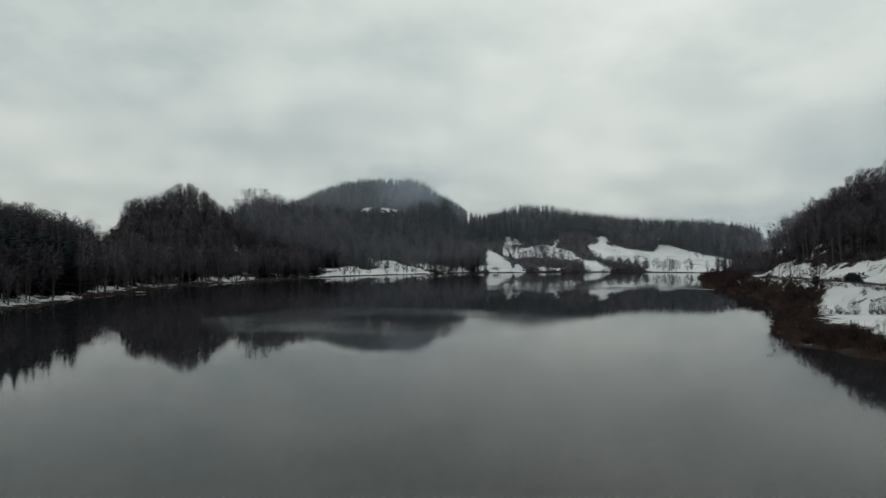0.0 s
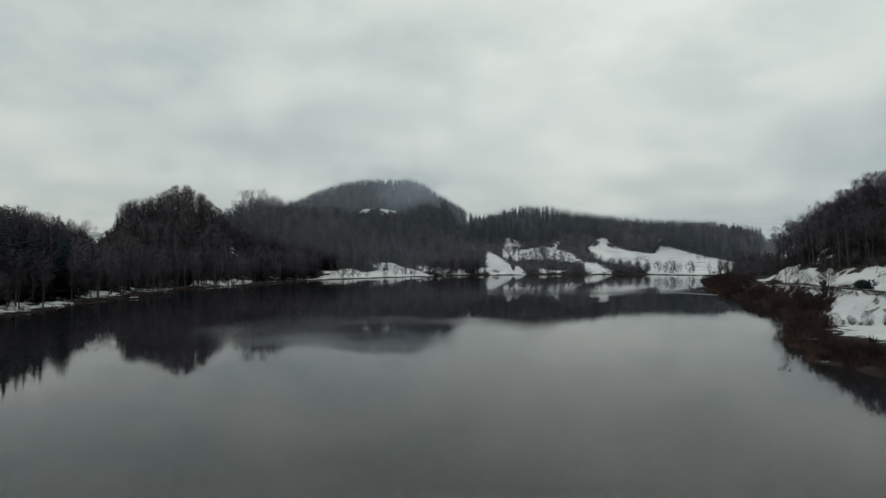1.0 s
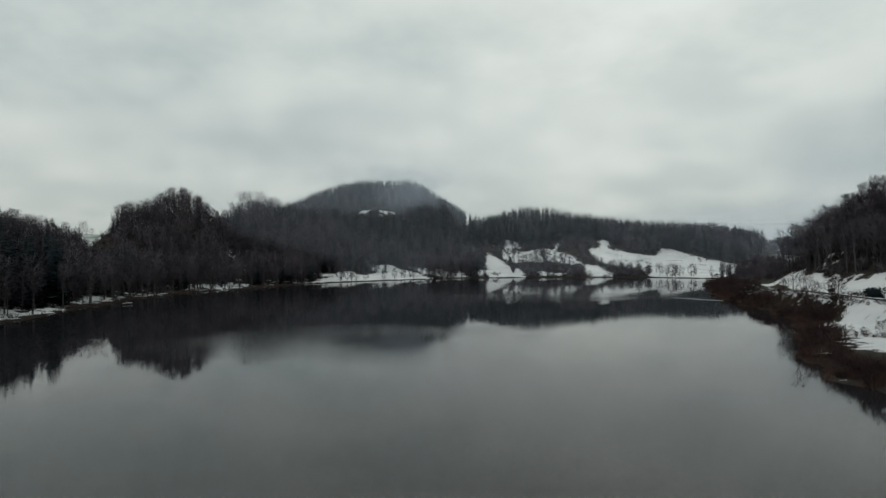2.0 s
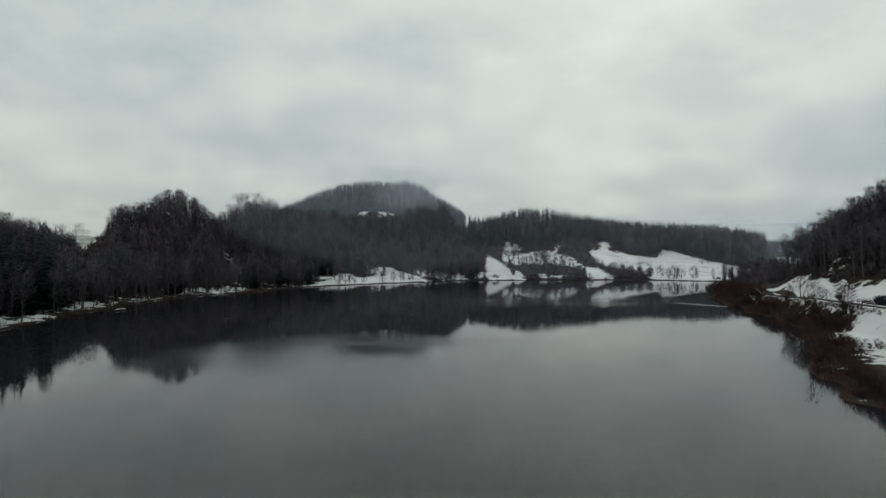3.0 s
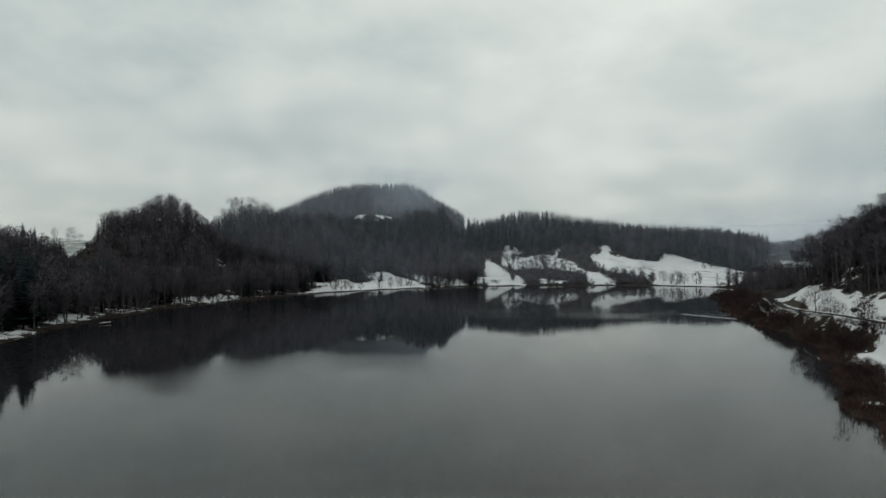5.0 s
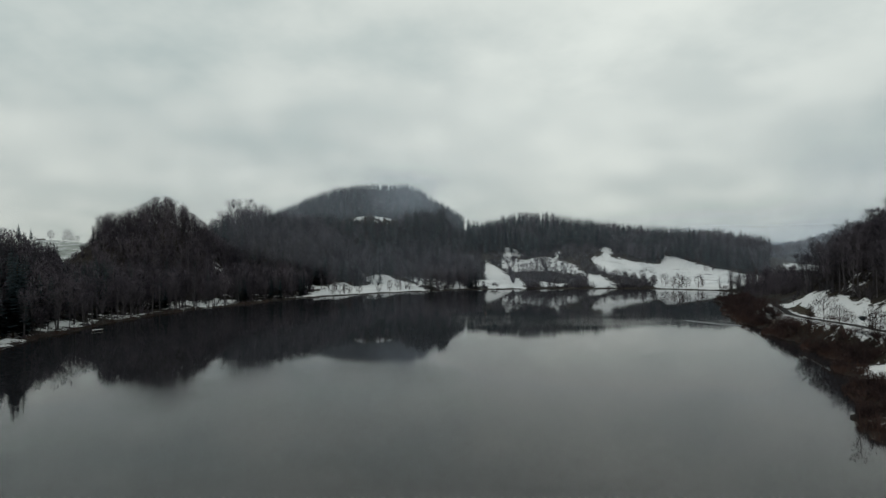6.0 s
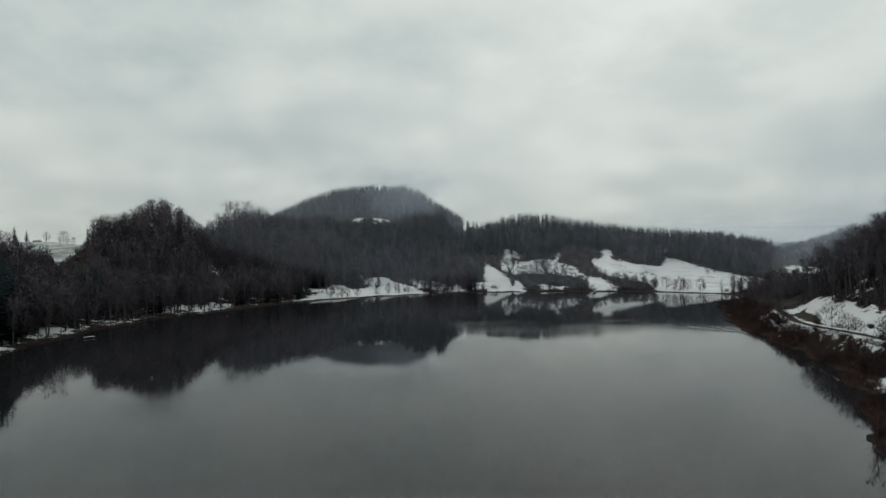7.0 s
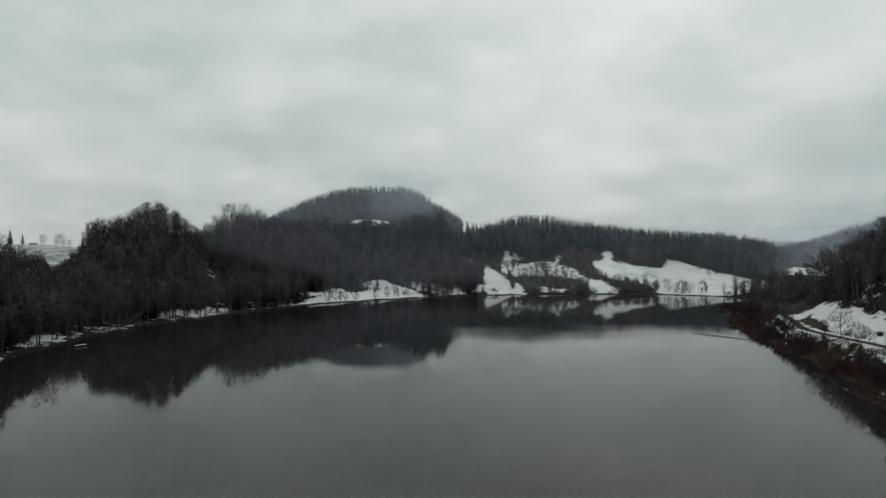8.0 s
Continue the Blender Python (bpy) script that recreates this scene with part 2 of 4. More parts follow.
# ---------------------------------------------------------------- ground and lake
MEADOWS = {}
MEADOWS["left_strip"] = [(-175, 205), (-170, 205), (-178, 262), (-184, 290), (-184, 275)]
MEADOWS["left_nook"] = [(-196, 425), (-170, 415), (-158, 440), (-168, 462), (-190, 452)]
MEADOWS["far_left_strip"] = [(-147, 549), (-130, 559), (-128, 547), (-141, 536)]
MEADOWS["far_left_shore"] = [(-135, 500), (-133, 512), (-127, 557), (-126, 582), (-114, 587), (-105, 578), (-94, 601), (-106, 615), (-97, 640), (-87, 659), (-75, 644), (-62, 627),
                             (-41, 588), (-41, 571), (-87, 538), (-115, 513)]
MEADOWS["far_left_upper"] = [(-67, 653), (-53, 655), (-39, 660), (-24, 658), (-22, 618), (-30, 589), (-40, 606), (-54, 625)]
MEADOWS["far_left_end"] = [(-17, 651), (-7, 635), (-4, 592), (-13, 593)]
MEADOWS["tongue_foot"] = [(4, 650), (15, 663), (22, 623), (6, 607)]
MEADOWS["tongue"] = [(20, 724), (31, 702), (39, 688), (56, 645), (54, 592), (18, 590), (17, 680)]
MEADOWS["tongue_top"] = [(-4, 744), (9, 728), (8, 716), (-6, 726)]
MEADOWS["notch_snow"] = [(43, 768), (54, 774), (67, 757), (59, 742), (45, 737)]
MEADOWS["upper"] = [(40, 742), (73, 732), (93, 706), (110, 682), (122, 663), (112, 655), (97, 664), (84, 672), (70, 680), (48, 688), (38, 700)]
MEADOWS["middle"] = [(120, 655), (135, 650), (146, 621), (139, 596), (117, 590), (117, 625)]
MEADOWS["low"] = [(70, 636), (78, 626), (97, 618), (93, 602), (69, 604)]
MEADOWS["field"] = [(159, 738), (164, 772), (178, 772), (168, 735), (159, 693), (172, 696), (181, 694), (198, 700), (219, 716), (232, 746), (239, 731), (249, 706), (259, 677), (272, 646),
                    (282, 621), (285, 601), (271, 572), (240, 565), (222, 556), (182, 576), (172, 588), (178, 622), (165, 645), (147, 652), (138, 666), (134, 683), (136, 690), (147, 692), (152, 715)]
MEADOWS["bench"] = [(-151, 801), (-139, 800), (-138, 814), (-151, 814)]
MEADOWS["bench_end"] = [(-125, 801), (-102, 800), (-102, 814), (-124, 814)]
MEADOWS["farm"] = [(-700, 590), (-460, 615), (-425, 612), (-405, 650), (-440, 720), (-500, 800), (-700, 800)]
MEADOWS["mound"] = [(160, 344), (166, 368), (180, 371), (182, 352), (179, 339), (177, 324), (174, 308), (174, 295), (177, 274), (172, 250), (166, 215), (142, 150), (143, 262), (149, 290)]
MEADOWS["roadside"] = [(129, 228), (137, 200), (143, 262), (152, 300), (160, 345), (168, 372), (159, 380), (150, 356), (139, 318), (132, 287), (129, 260)]
MEADOWS["shore_field"] = [(112, 212), (120, 222), (130, 226), (136, 200), (150, 60), (110, 40), (92, 120), (92, 142), (98, 170)]
MEADOWS["hillfoot"] = [(183, 318), (190, 320), (196, 330), (190, 342), (184, 338)]
MEADOWS["spit"] = [(168, 412), (160, 417), (166, 426), (172, 418)]
MEADOWS["hummock"] = [(80, 162), (84, 158), (89, 162), (87, 167), (82, 166)]
MEADOWS["gap"] = [(318, 648), (345, 690), (390, 735), (520, 900), (560, 900), (420, 690), (368, 655)]


def band(a, b, step, grow, reach):
    mid = list(np.arange(a, b + step / 2, step))
    s = step
    while mid[-1] < reach:
        s *= grow
        mid.append(mid[-1] + s)
    s = step
    while mid[0] > -reach:
        s *= grow
        mid.insert(0, mid[0] - s)
    return np.array(mid)


BARE = [[(149, 298), (154, 312), (165, 345), (171, 352), (166, 338), (158, 314), (153, 298)]]  # the earth bank cut beside the road
LEAN = {"bench": 0.85, "bench_end": 0.85, "roadside": 0.95, "upper": 0.92, "left_nook": 0.85, "hillfoot": 0.5}  # thin, patchy snow
# narrow snowy gaps that run down through the woods towards the lake: their upper ends
# placed and stretched to fit the camera's view, so that their snow shows
SNOW_GAPS = [(-168, 763), (-182, 760), (-212, 516), (-206, 515), (-260, 455), (-183, 471), (88, 800), (104, 722), (251, 791), (-116, 645), (-173, 551)]


def snow_gap(x, y):
    """How far a place lies in a snowy gap: 1 in its middle, 0 outside."""
    best = np.zeros(np.shape(x))
    for a, b in SNOW_GAPS:
        down = np.array((0 - a, 330 - b)) / math.hypot(a, 330 - b)
        along, across = (x - a) * down[0] + (y - b) * down[1], np.abs(-(x - a) * down[1] + (y - b) * down[0])
        best = np.maximum(best, (1 - smooth(2.0, 5.0, across)) * smooth(-8, 0, along) * (1 - smooth(22, 34, along)))
    return best


CLEARED = [[(-172, 793), (-84, 793), (-80, 850), (-175, 850)]]


xs, ys = band(-420, 420, 3.4, 1.14, 4300), band(60, 900, 3.4, 1.14, 4300)
gx, gy = np.meshgrid(xs, ys)
gz = height(gx, gy)
nx, ny = len(xs), len(ys)
i = np.arange(ny * nx).reshape(ny, nx)
quads = np.stack([i[:-1, :-1], i[:-1, 1:], i[1:, 1:], i[1:, :-1]], -1).reshape(-1, 4)
me = mesh_of("ground", np.stack([gx, gy, gz], -1).reshape(-1, 3), quads, [GROUND], flat=False)
snow = np.where((gx > 380) & (gy > 650), -0.1, 0.10)
green, thin = np.zeros(gx.shape), np.zeros(gx.shape)
for name, pts in MEADOWS.items():
    m = inside(gx, gy, pts)
    edge = seg_dist(gx, gy, pts, True) * np.where(m, 1, -1)
    k = smooth(-7, 6, edge) * LEAN.get(name, 1.0)
    if name == "farm":
        thin = np.maximum(thin, k)
        k = k * 0.3
    snow, green = np.maximum(snow, 0.10 + 0.58 * k), np.maximum(green, k)
snow = np.maximum(snow, 0.44 * snow_gap(gx, gy))
for pts in BARE:
    m = inside(gx, gy, pts)
    edge = seg_dist(gx, gy, pts, True) * np.where(m, 1, -1)
    snow = snow * (1 - smooth(-2.5, 0.5, edge))
shore_d = from_shore(gx, gy)
green = green * smooth(1.5, 7, shore_d)
snow = np.maximum(snow, 0.32 * (1 - smooth(14, 60, shore_d)) * (gx < 20) * (gy > 150))
snow = np.maximum(snow, 0.44 * smooth(3, 7, shore_d) * (1 - smooth(24, 38, shore_d)) * (gx < -150) * smooth(215, 235, gy) * (1 - smooth(318, 345, gy)))
snow = np.maximum(snow, 0.5 * (1 - smooth(80, 130, gy)))
wet = smooth(0.5, 3.5, from_shore(gx, gy))
snow = snow * wet
col = np.ones((ny * nx, 4), np.float32)
col[:, 0], col[:, 1], col[:, 2] = snow.ravel(), green.ravel(), thin.ravel()
att = me.color_attributes.new("cover", "FLOAT_COLOR", "POINT")
att.data.foreach_set("color", col.ravel())
tagged(new("ground", me), "snow-patched winter hills round the lake", "ground", kind="structure")

me = mesh_of("water", [(-330, -330, 0), (330, -330, 0), (330, 680, 0), (-330, 680, 0)], [(0, 1, 2, 3)], [WATER])
tagged(new("water", me), "calm dark grey lake mirroring the hills", "lake", kind="structure")

# ---------------------------------------------------------------- trees: shapes to plant
rng = np.random.default_rng(7)


class Soup:
    """Triangles gathered for one mesh: corners, faces, material numbers."""

    def __init__(self):
        self.v, self.f, self.m, self.n = [], [], [], 0

    def add(self, v, f, mat):
        self.v.append(np.asarray(v, float))
        self.f.append(np.asarray(f, int) + self.n)
        self.m.append(np.full(len(f), mat))
        self.n += len(v)

    def tube(self, pts, radii, sides, mat):
        pts = [np.asarray(p, float) for p in pts]
        v, f = [], []
        for k, (p, r) in enumerate(zip(pts, radii)):
            way = pts[min(k + 1, len(pts) - 1)] - pts[max(k - 1, 0)]
            way = way / (np.linalg.norm(way) + 1e-9)
            a = np.cross(way, (0, 0, 1) if abs(way[2]) < 0.9 else (1, 0, 0))
            a /= np.linalg.norm(a)
            b = np.cross(way, a)
            for s in range(sides):
                w = 2 * math.pi * s / sides
                v.append(p + r * (math.cos(w) * a + math.sin(w) * b))
        for k in range(len(pts) - 1):
            for s in range(sides):
                q, e = k * sides + s, k * sides + (s + 1) % sides
                f += [(q, e, e + sides), (q, e + sides, q + sides)]
        self.add(v, f, mat)

    def sliver(self, a, b, w, mat):
        a, b = np.asarray(a, float), np.asarray(b, float)
        side = np.cross(b - a, rng.normal(size=3))
        side *= w / 2 / (np.linalg.norm(side) + 1e-9)
        self.add([a - side, a + side, b], [(0, 1, 2)], mat)

    def arrays(self):
        return np.concatenate(self.v), np.concatenate(self.f), np.concatenate(self.m)


def unit(v):
    return v / (np.linalg.norm(v) + 1e-9)


def bare_tree(h, spread, limbs, twigs, low=0.32, lean=0.0, wide=0.16):
    """A leafless broadleaf: bent trunk, rising limbs, branches and fine twigs. Material 0 bark, 1 twigs; trunk faces come first."""
    trunk, crown = Soup(), Soup()
    bend = rng.normal(size=2) * h * 0.03
    line = [np.array([bend[0] * u * u + lean * h * u, bend[1] * math.sin(u * 2), h * 0.88 * u]) for u in (0, 0.06, 0.35, 0.65, 1)]
    r = h * 0.015
    trunk.tube(line, (r * 1.5, r, r * 0.8, r * 0.5, r * 0.1), 5, 0)
    for k in range(limbs):
        u = low + (0.97 - low) * (k + rng.random()) / limbs
        base = np.array([np.interp(u, (0, 0.06, 0.35, 0.65, 1), [p[c] for p in line]) for c in range(3)])
        w = k * 2.4 + rng.normal() * 0.4
        reach = spread * (0.55 + 0.6 * math.sin(math.pi * min(1, (u - low) / (1 - low) * 0.8 + 0.2))) * rng.uniform(0.7, 1.15)
        rise = reach * rng.uniform(1.0, 2.1) + (1 - u) * h * 0.12
        tip = base + np.array([math.cos(w) * reach, math.sin(w) * reach, rise])
        tip[2] = min(tip[2], h * rng.uniform(0.93, 1.02))
        mid_ = (base + tip) / 2 + np.array([0, 0, -reach * 0.10]) + rng.normal(size=3) * 0.25
        lr = r * (0.38 - 0.2 * u)
        crown.tube([base, mid_, tip], (lr, lr * 0.6, lr * 0.15), 3, 0)
        for j in range(4):
            q = rng.uniform(0.3, 1.0)
            p = base + (mid_ - base) * min(1, 2 * q) + (tip - mid_) * max(0, 2 * q - 1)
            way = unit(unit(tip - base) * 0.9 + rng.normal(size=3) * 0.75 + np.array([0, 0, 0.35]))
            end = p + way * reach * rng.uniform(0.45, 0.8)
            end[2] = min(end[2], h * 1.02)
            crown.sliver(p, end, lr * 1.0, 0)
            for _ in range(twigs):
                s = p + (end - p) * rng.uniform(0.15, 1.0)
                tw = unit(way + rng.normal(size=3) * 0.8 + np.array([0, 0, 0.25]))
                crown.sliver(s, s + tw * rng.uniform(0.12, 0.30) * spread * 1.5, wide, 1)
    return trunk, crown


def bare_mass(h, spread, twigs, wide, low=0.36, limb=0.34, fine=(1.4, 3.2)):
    """A leafless forest tree as it shows from afar: stem, steep limbs and a full head of fine upright twigs."""
    trunk, crown = Soup(), Soup()
    off = rng.normal(size=2) * h * 0.03
    trunk.tube([(0, 0, 0), (off[0] * 0.5, off[1] * 0.5, h * 0.5), (off[0], off[1], h * 0.93)], (h * 0.014, h * 0.010, 0.03), 3, 0)
    for k in range(9):
        z = h * rng.uniform(low * 0.8, 0.75)
        w = k * 2.4
        q = spread * rng.uniform(0.5, 0.9)
        crown.sliver((off[0] * z / h, off[1] * z / h, z), (math.cos(w) * q, math.sin(w) * q, min(h, z + q * rng.uniform(1.0, 2.0))), limb, 0)
    zc, zr = h * (1 + low) / 2, h * (1 - low) / 2
    for k in range(twigs):
        p = unit(rng.normal(size=3)) * rng.uniform(0.25, 1.0) ** 0.5
        place = np.array([p[0] * spread, p[1] * spread, zc + p[2] * zr * 0.96])
        way = unit(np.array([p[0] * 0.8, p[1] * 0.8, 0.75]) + rng.normal(size=3) * 0.35)
        ln = rng.uniform(*fine)
        crown.sliver(place - way * ln * 0.6, place + way * ln * 0.4, wide * rng.uniform(0.7, 1.3), 1)
    return trunk, crown


def spruce(h, spread, tiers, around, low=0.12, tip=0.12):
    trunk, crown = Soup(), Soup()
    trunk.tube([(0, 0, 0), (0, 0, h * 0.5), (0, 0, h)], (h * 0.014, h * 0.009, 0.02), 4, 0)
    for k in range(tiers):
        u = low + (0.985 - low) * (k / tiers) ** 0.92
        z = h * u
        reach = spread * (1 - u) ** 0.78 * rng.uniform(0.8, 1.15) + tip
        for j in range(around):
            w = 2 * math.pi * (j + 0.5 * (k % 2)) / around + rng.normal() * 0.2
            q = reach * rng.uniform(0.7, 1.15)
            c, s = math.cos(w), math.sin(w)
            half = q * 0.75 + 0.2
            drop = q * rng.uniform(0.25, 0.5)
            a = np.array([0, 0, z + q * 0.12])
            b = np.array([c * q * 0.55 - s * half * 0.5, s * q * 0.55 + c * half * 0.5, z - drop * 0.55])
            d = np.array([c * q * 0.55 + s * half * 0.5, s * q * 0.55 - c * half * 0.5, z - drop * 0.55])
            e = np.array([c * q, s * q, z - drop + q * 0.10])
            crown.add([a, b, d, e], [(0, 1, 2), (1, 3, 2)], 1)
    crown.tube([(0, 0, h * 0.93), (0, 0, h)], (0.12, 0.01), 3, 1)
    return trunk, crown


def shrub(h, spread, stems, twigs, wide=0.07):
    s = Soup()
    for k in range(stems):
        w, q = rng.uniform(0, 2 * math.pi), rng.uniform(0.1, 1) ** 0.7
        base = np.array([math.cos(w), math.sin(w), 0]) * spread * 0.25 * q
        tip = np.array([math.cos(w) * spread * q, math.sin(w) * spread * q, h * rng.uniform(0.6, 0.95) * (1 - 0.45 * q * q)])
        s.sliver(base, tip, wide * 1.2, 0)
        for _ in range(twigs):
            p = base + (tip - base) * rng.uniform(0.25, 0.95)
            way = unit(tip - base) + rng.normal(size=3) * 0.55
            s.sliver(p, p + way * h * rng.uniform(0.10, 0.26), wide, 0)
    return s


def leafy(h, spread, leaves):
    """A dense evergreen bush: several rounded lobes of small leafy sprays."""
    s = Soup()
    lobes = [(rng.normal() * spread * 0.4, rng.normal() * spread * 0.4, h * rng.uniform(0.3, 0.7), spread * rng.uniform(0.4, 0.62)) for _ in range(9)]
    for k in range(leaves):
        x, y, z, r = lobes[k % len(lobes)]
        w = unit(rng.normal(size=3))
        p = np.array([x, y, z]) + w * r * rng.uniform(0.5, 1.0)
        p[2] = max(p[2], 0.1)
        s.sliver(p, p + (w + rng.normal(size=3) * 0.5) * 0.55, 0.34, 0)
    return s


def rounded(v, f, m):
    """Soft shading for a crown: every twig faces away from the heart of its plant. Returns the faces, turned to suit, and the normals."""
    h, wide = v[:, 2].max(), np.percentile(np.hypot(v[:, 0], v[:, 1]), 90) + 0.01
    n = np.stack([v[:, 0] / wide, v[:, 1] / wide, 0.9 * (v[:, 2] / h - 0.42)], -1)
    stem = np.zeros(len(v), bool)
    if m.max() > 0:
        stem[f[m == 0]] = True
    n[stem, 2] *= 0.3
    n /= np.linalg.norm(n, axis=1)[:, None] + 1e-6
    a, b, c = v[f[:, 0]], v[f[:, 1]], v[f[:, 2]]
    inward = (np.cross(b - a, c - a) * n[f].sum(1)).sum(1) < 0
    f = np.where(inward[:, None], f[:, ::-1], f)
    return f, n


def whole(pair):
    a, b = pair
    va, fa, ma = a.arrays()
    vb, fb, mb = b.arrays()
    return np.concatenate([va, vb]), np.concatenate([fa, fb + len(va)]), np.concatenate([ma, mb])


BEECH = [bare_tree(24, 5.2, 24, 9, low=0.2, wide=0.15) for _ in range(4)] + [bare_tree(26, 4.4, 22, 9, low=0.3, wide=0.15) for _ in range(3)]
BEECH_LOW = [bare_mass(24, 4.6, 175, 0.36, low=0.10) for _ in range(6)]
BEECH_FAR = [bare_mass(24, 4.6, 115, 0.50, low=0.1) for _ in range(5)]
BEECH_DISTANT = [bare_mass(24, 8.0, 75, 1.3, low=0.1) for _ in range(4)]
SPRUCE = [spruce(25, 4.6, 24, 9) for _ in range(3)] + [spruce(23, 3.6, 22, 8, low=0.2) for _ in range(2)]
BROAD_SPRUCE = [spruce(20, 6.0, 12, 9, low=0.05) for _ in range(2)]
SPRUCE_LOW = [spruce(24, q, 13, 6, low=0.08, tip=0.35) for q in (5.2, 4.4, 4.8, 4.0, 5.4)]
SPRUCE_FAR = [spruce(24, q, 10, 5, low=0.08, tip=0.4) for q in (5.4, 4.6, 5.6, 5.0, 5.2)]
SMALL = [bare_mass(10, q, 250, 0.15, low=0.1, limb=0.16, fine=(0.8, 2.0)) for q in (2.9, 3.7, 2.5, 4.2)] + [bare_tree(10, 2.6, 14, 7, low=0.12, wide=0.09)]
SMALL_FAR = [bare_mass(10, q, 120, 0.27, low=0.1, limb=0.3, fine=(0.8, 2.0)) for q in (2.9, 3.7, 2.5, 4.2)]
BUSH = [shrub(3.4, 2.6, 24, 8, wide=0.10) for _ in range(4)]
EVERGREEN = leafy(3.6, 2.3, 900)
UNDER = [shrub(7.0, 3.4, 16, 4, wide=0.28) for _ in range(4)]


def planted(name, kinds, xyz, size, mats, label, category):
    """One mesh of many trees (of shapes picked by turns), each turned and sized by chance, standing on the ground."""
    soups = [whole(k) if isinstance(k, tuple) else k.arrays() for k in kinds]
    pick = rng.integers(0, len(soups), len(xyz))
    vs, fs, ms, ts, ns, n = [], [], [], [], [], 0
    for k, (v, f, m) in enumerate(soups):
        at = xyz[pick == k]
        if not len(at):
            continue
        f, soft = rounded(v, f, m)
        q = len(at)
        w = rng.uniform(0, 2 * math.pi, q)
        s = size[pick == k][:, None]
        fat = s * rng.uniform(0.85, 1.2, q)[:, None]
        c, si = np.cos(w)[:, None], np.sin(w)[:, None]
        X = (v[None, :, 0] * c - v[None, :, 1] * si) * fat + at[:, :1]
        Y = (v[None, :, 0] * si + v[None, :, 1] * c) * fat + at[:, 1:2]
        Z = v[None, :, 2] * s + at[:, 2:3] - 0.3
        vs.append(np.stack([X, Y, Z], -1).reshape(-1, 3))
        ns.append(np.stack([soft[None, :, 0] * c - soft[None, :, 1] * si, soft[None, :, 0] * si + soft[None, :, 1] * c, np.tile(soft[:, 2], (q, 1))], -1).reshape(-1, 3))
        fs.append((f[None] + (np.arange(q) * len(v))[:, None, None]).reshape(-1, 3) + n)
        ms.append(np.tile(m, q))
        tone = np.clip(0.5 + 0.14 * clumps(at[:, 0] * 1.7 + 31, at[:, 1] * 1.7) + rng.normal(size=q) * 0.32, 0, 1)
        ts.append(np.repeat(1 + tone, len(v)))
        n += q * len(v)
    me = mesh_of(name, np.concatenate(vs), np.concatenate(fs), mats, np.concatenate(ms), normals=np.concatenate(ns))
    me.attributes.new("tone", "FLOAT", "POINT").data.foreach_set("value", np.concatenate(ts).astype(np.float32))
    return tagged(new(name, me), label, category, kind="stuff")


SPARSE = {"left_nook": 0.5, "left_strip": 0.35, "bench": 0.0, "bench_end": 0.0, "upper": 0.55, "tongue": 0.0, "middle": 0.04, "far_left_upper": 0.03, "far_left_shore": 0.03, "field": 0.0, "notch_snow": 0.3, "hillfoot": 0.7, "roadside": 0.5}  # share of trees kept on the snow


def scatter(x0, x1, y0, y1, step, keep, bank=3.0, loose=1.0):
    """Places about step metres apart where keep(x, y, distance from shore) holds."""
    a, b = np.meshgrid(np.arange(x0, x1, step), np.arange(y0, y1, step))
    a = a.ravel() + rng.uniform(-0.45, 0.45, a.size) * step
    b = b.ravel() + rng.uniform(-0.45, 0.45, b.size) * step
    d = from_shore(a, b)
    ok = keep(a, b, d) & (d > bank) & (seg_dist(a, b, ROAD, False) > 6)
    ok &= (snow_gap(a, b) < 0.35) | (rng.random(a.size) < 0.4)
    for name, pts in (*MEADOWS.items(), *(("cleared", p) for p in CLEARED)):
        ok &= ~inside(a, b, pts) | (rng.random(a.size) < loose * SPARSE.get(name, 0.0))
    a, b = a[ok], b[ok]
    return np.stack([a, b, height(a, b)], -1)


def sizes(n, lo, hi):
    return rng.uniform(lo, hi, n)


def stand_of(name, kinds, mats, label, category, pairs):
    """Single trees, each an object with a trunk and a crown. pairs: place, size and shape of each; the first of a shape is built, the rest copied."""
    made = {}
    for n, (x, y, size, k) in enumerate(pairs):
        k %= len(kinds)
        m = pose(x, y, float(height(x, y)) - 0.25, 0, 0, (n * 137) % 360)
        if k in made:
            ob = copy_thing(made[k], m)
            ob.scale = (size, size, size)
            continue
        ob = new(name)
        ob.empty_display_size = 0.5
        for part_name, soup in zip(("trunk", "crown"), kinds[k]):
            v, f, idx = soup.arrays()
            soft = None
            if part_name == "crown":
                f, soft = rounded(v, f, idx)
            p = new(part_name, mesh_of(part_name, v, f, mats, idx, normals=soft))
            p.parent = ob
        ob.matrix_basis = m
        ob.scale = (size, size, size)
        made[k] = tagged(ob, label, category, group=label)


# forests
def clumps(x, y):
    return wave(x * 1.6 + 40, y * 1.6) + 0.6 * wave(x * 4.1, y * 3.7 + 9)


def front_left(x, y, d):
    return (d < 11) & (x < -100) & (y > 225) & (y < 480)


def front_right(x, y):
    return (x < 218) & (y > 235) & (y < 400)


def lowered(at, size, top):
    """The wood below the farm meadow, capped at top to fit the camera's view."""
    # bearing from the camera's path: taller trees in this wedge would hide the meadow
    turn = np.degrees(np.arctan2(3.5 - at[:, 0], at[:, 1] - 45))
    little = smooth(33.6, 34.6, turn) * (at[:, 1] < 640)
    cap = np.clip((top + 25 * smooth(36.2, 37.4, turn) + rng.uniform(-2, 2, len(at)) - at[:, 2]) / 25.5, 0.2, 2)
    return size + little * (np.minimum(size, cap) - size)


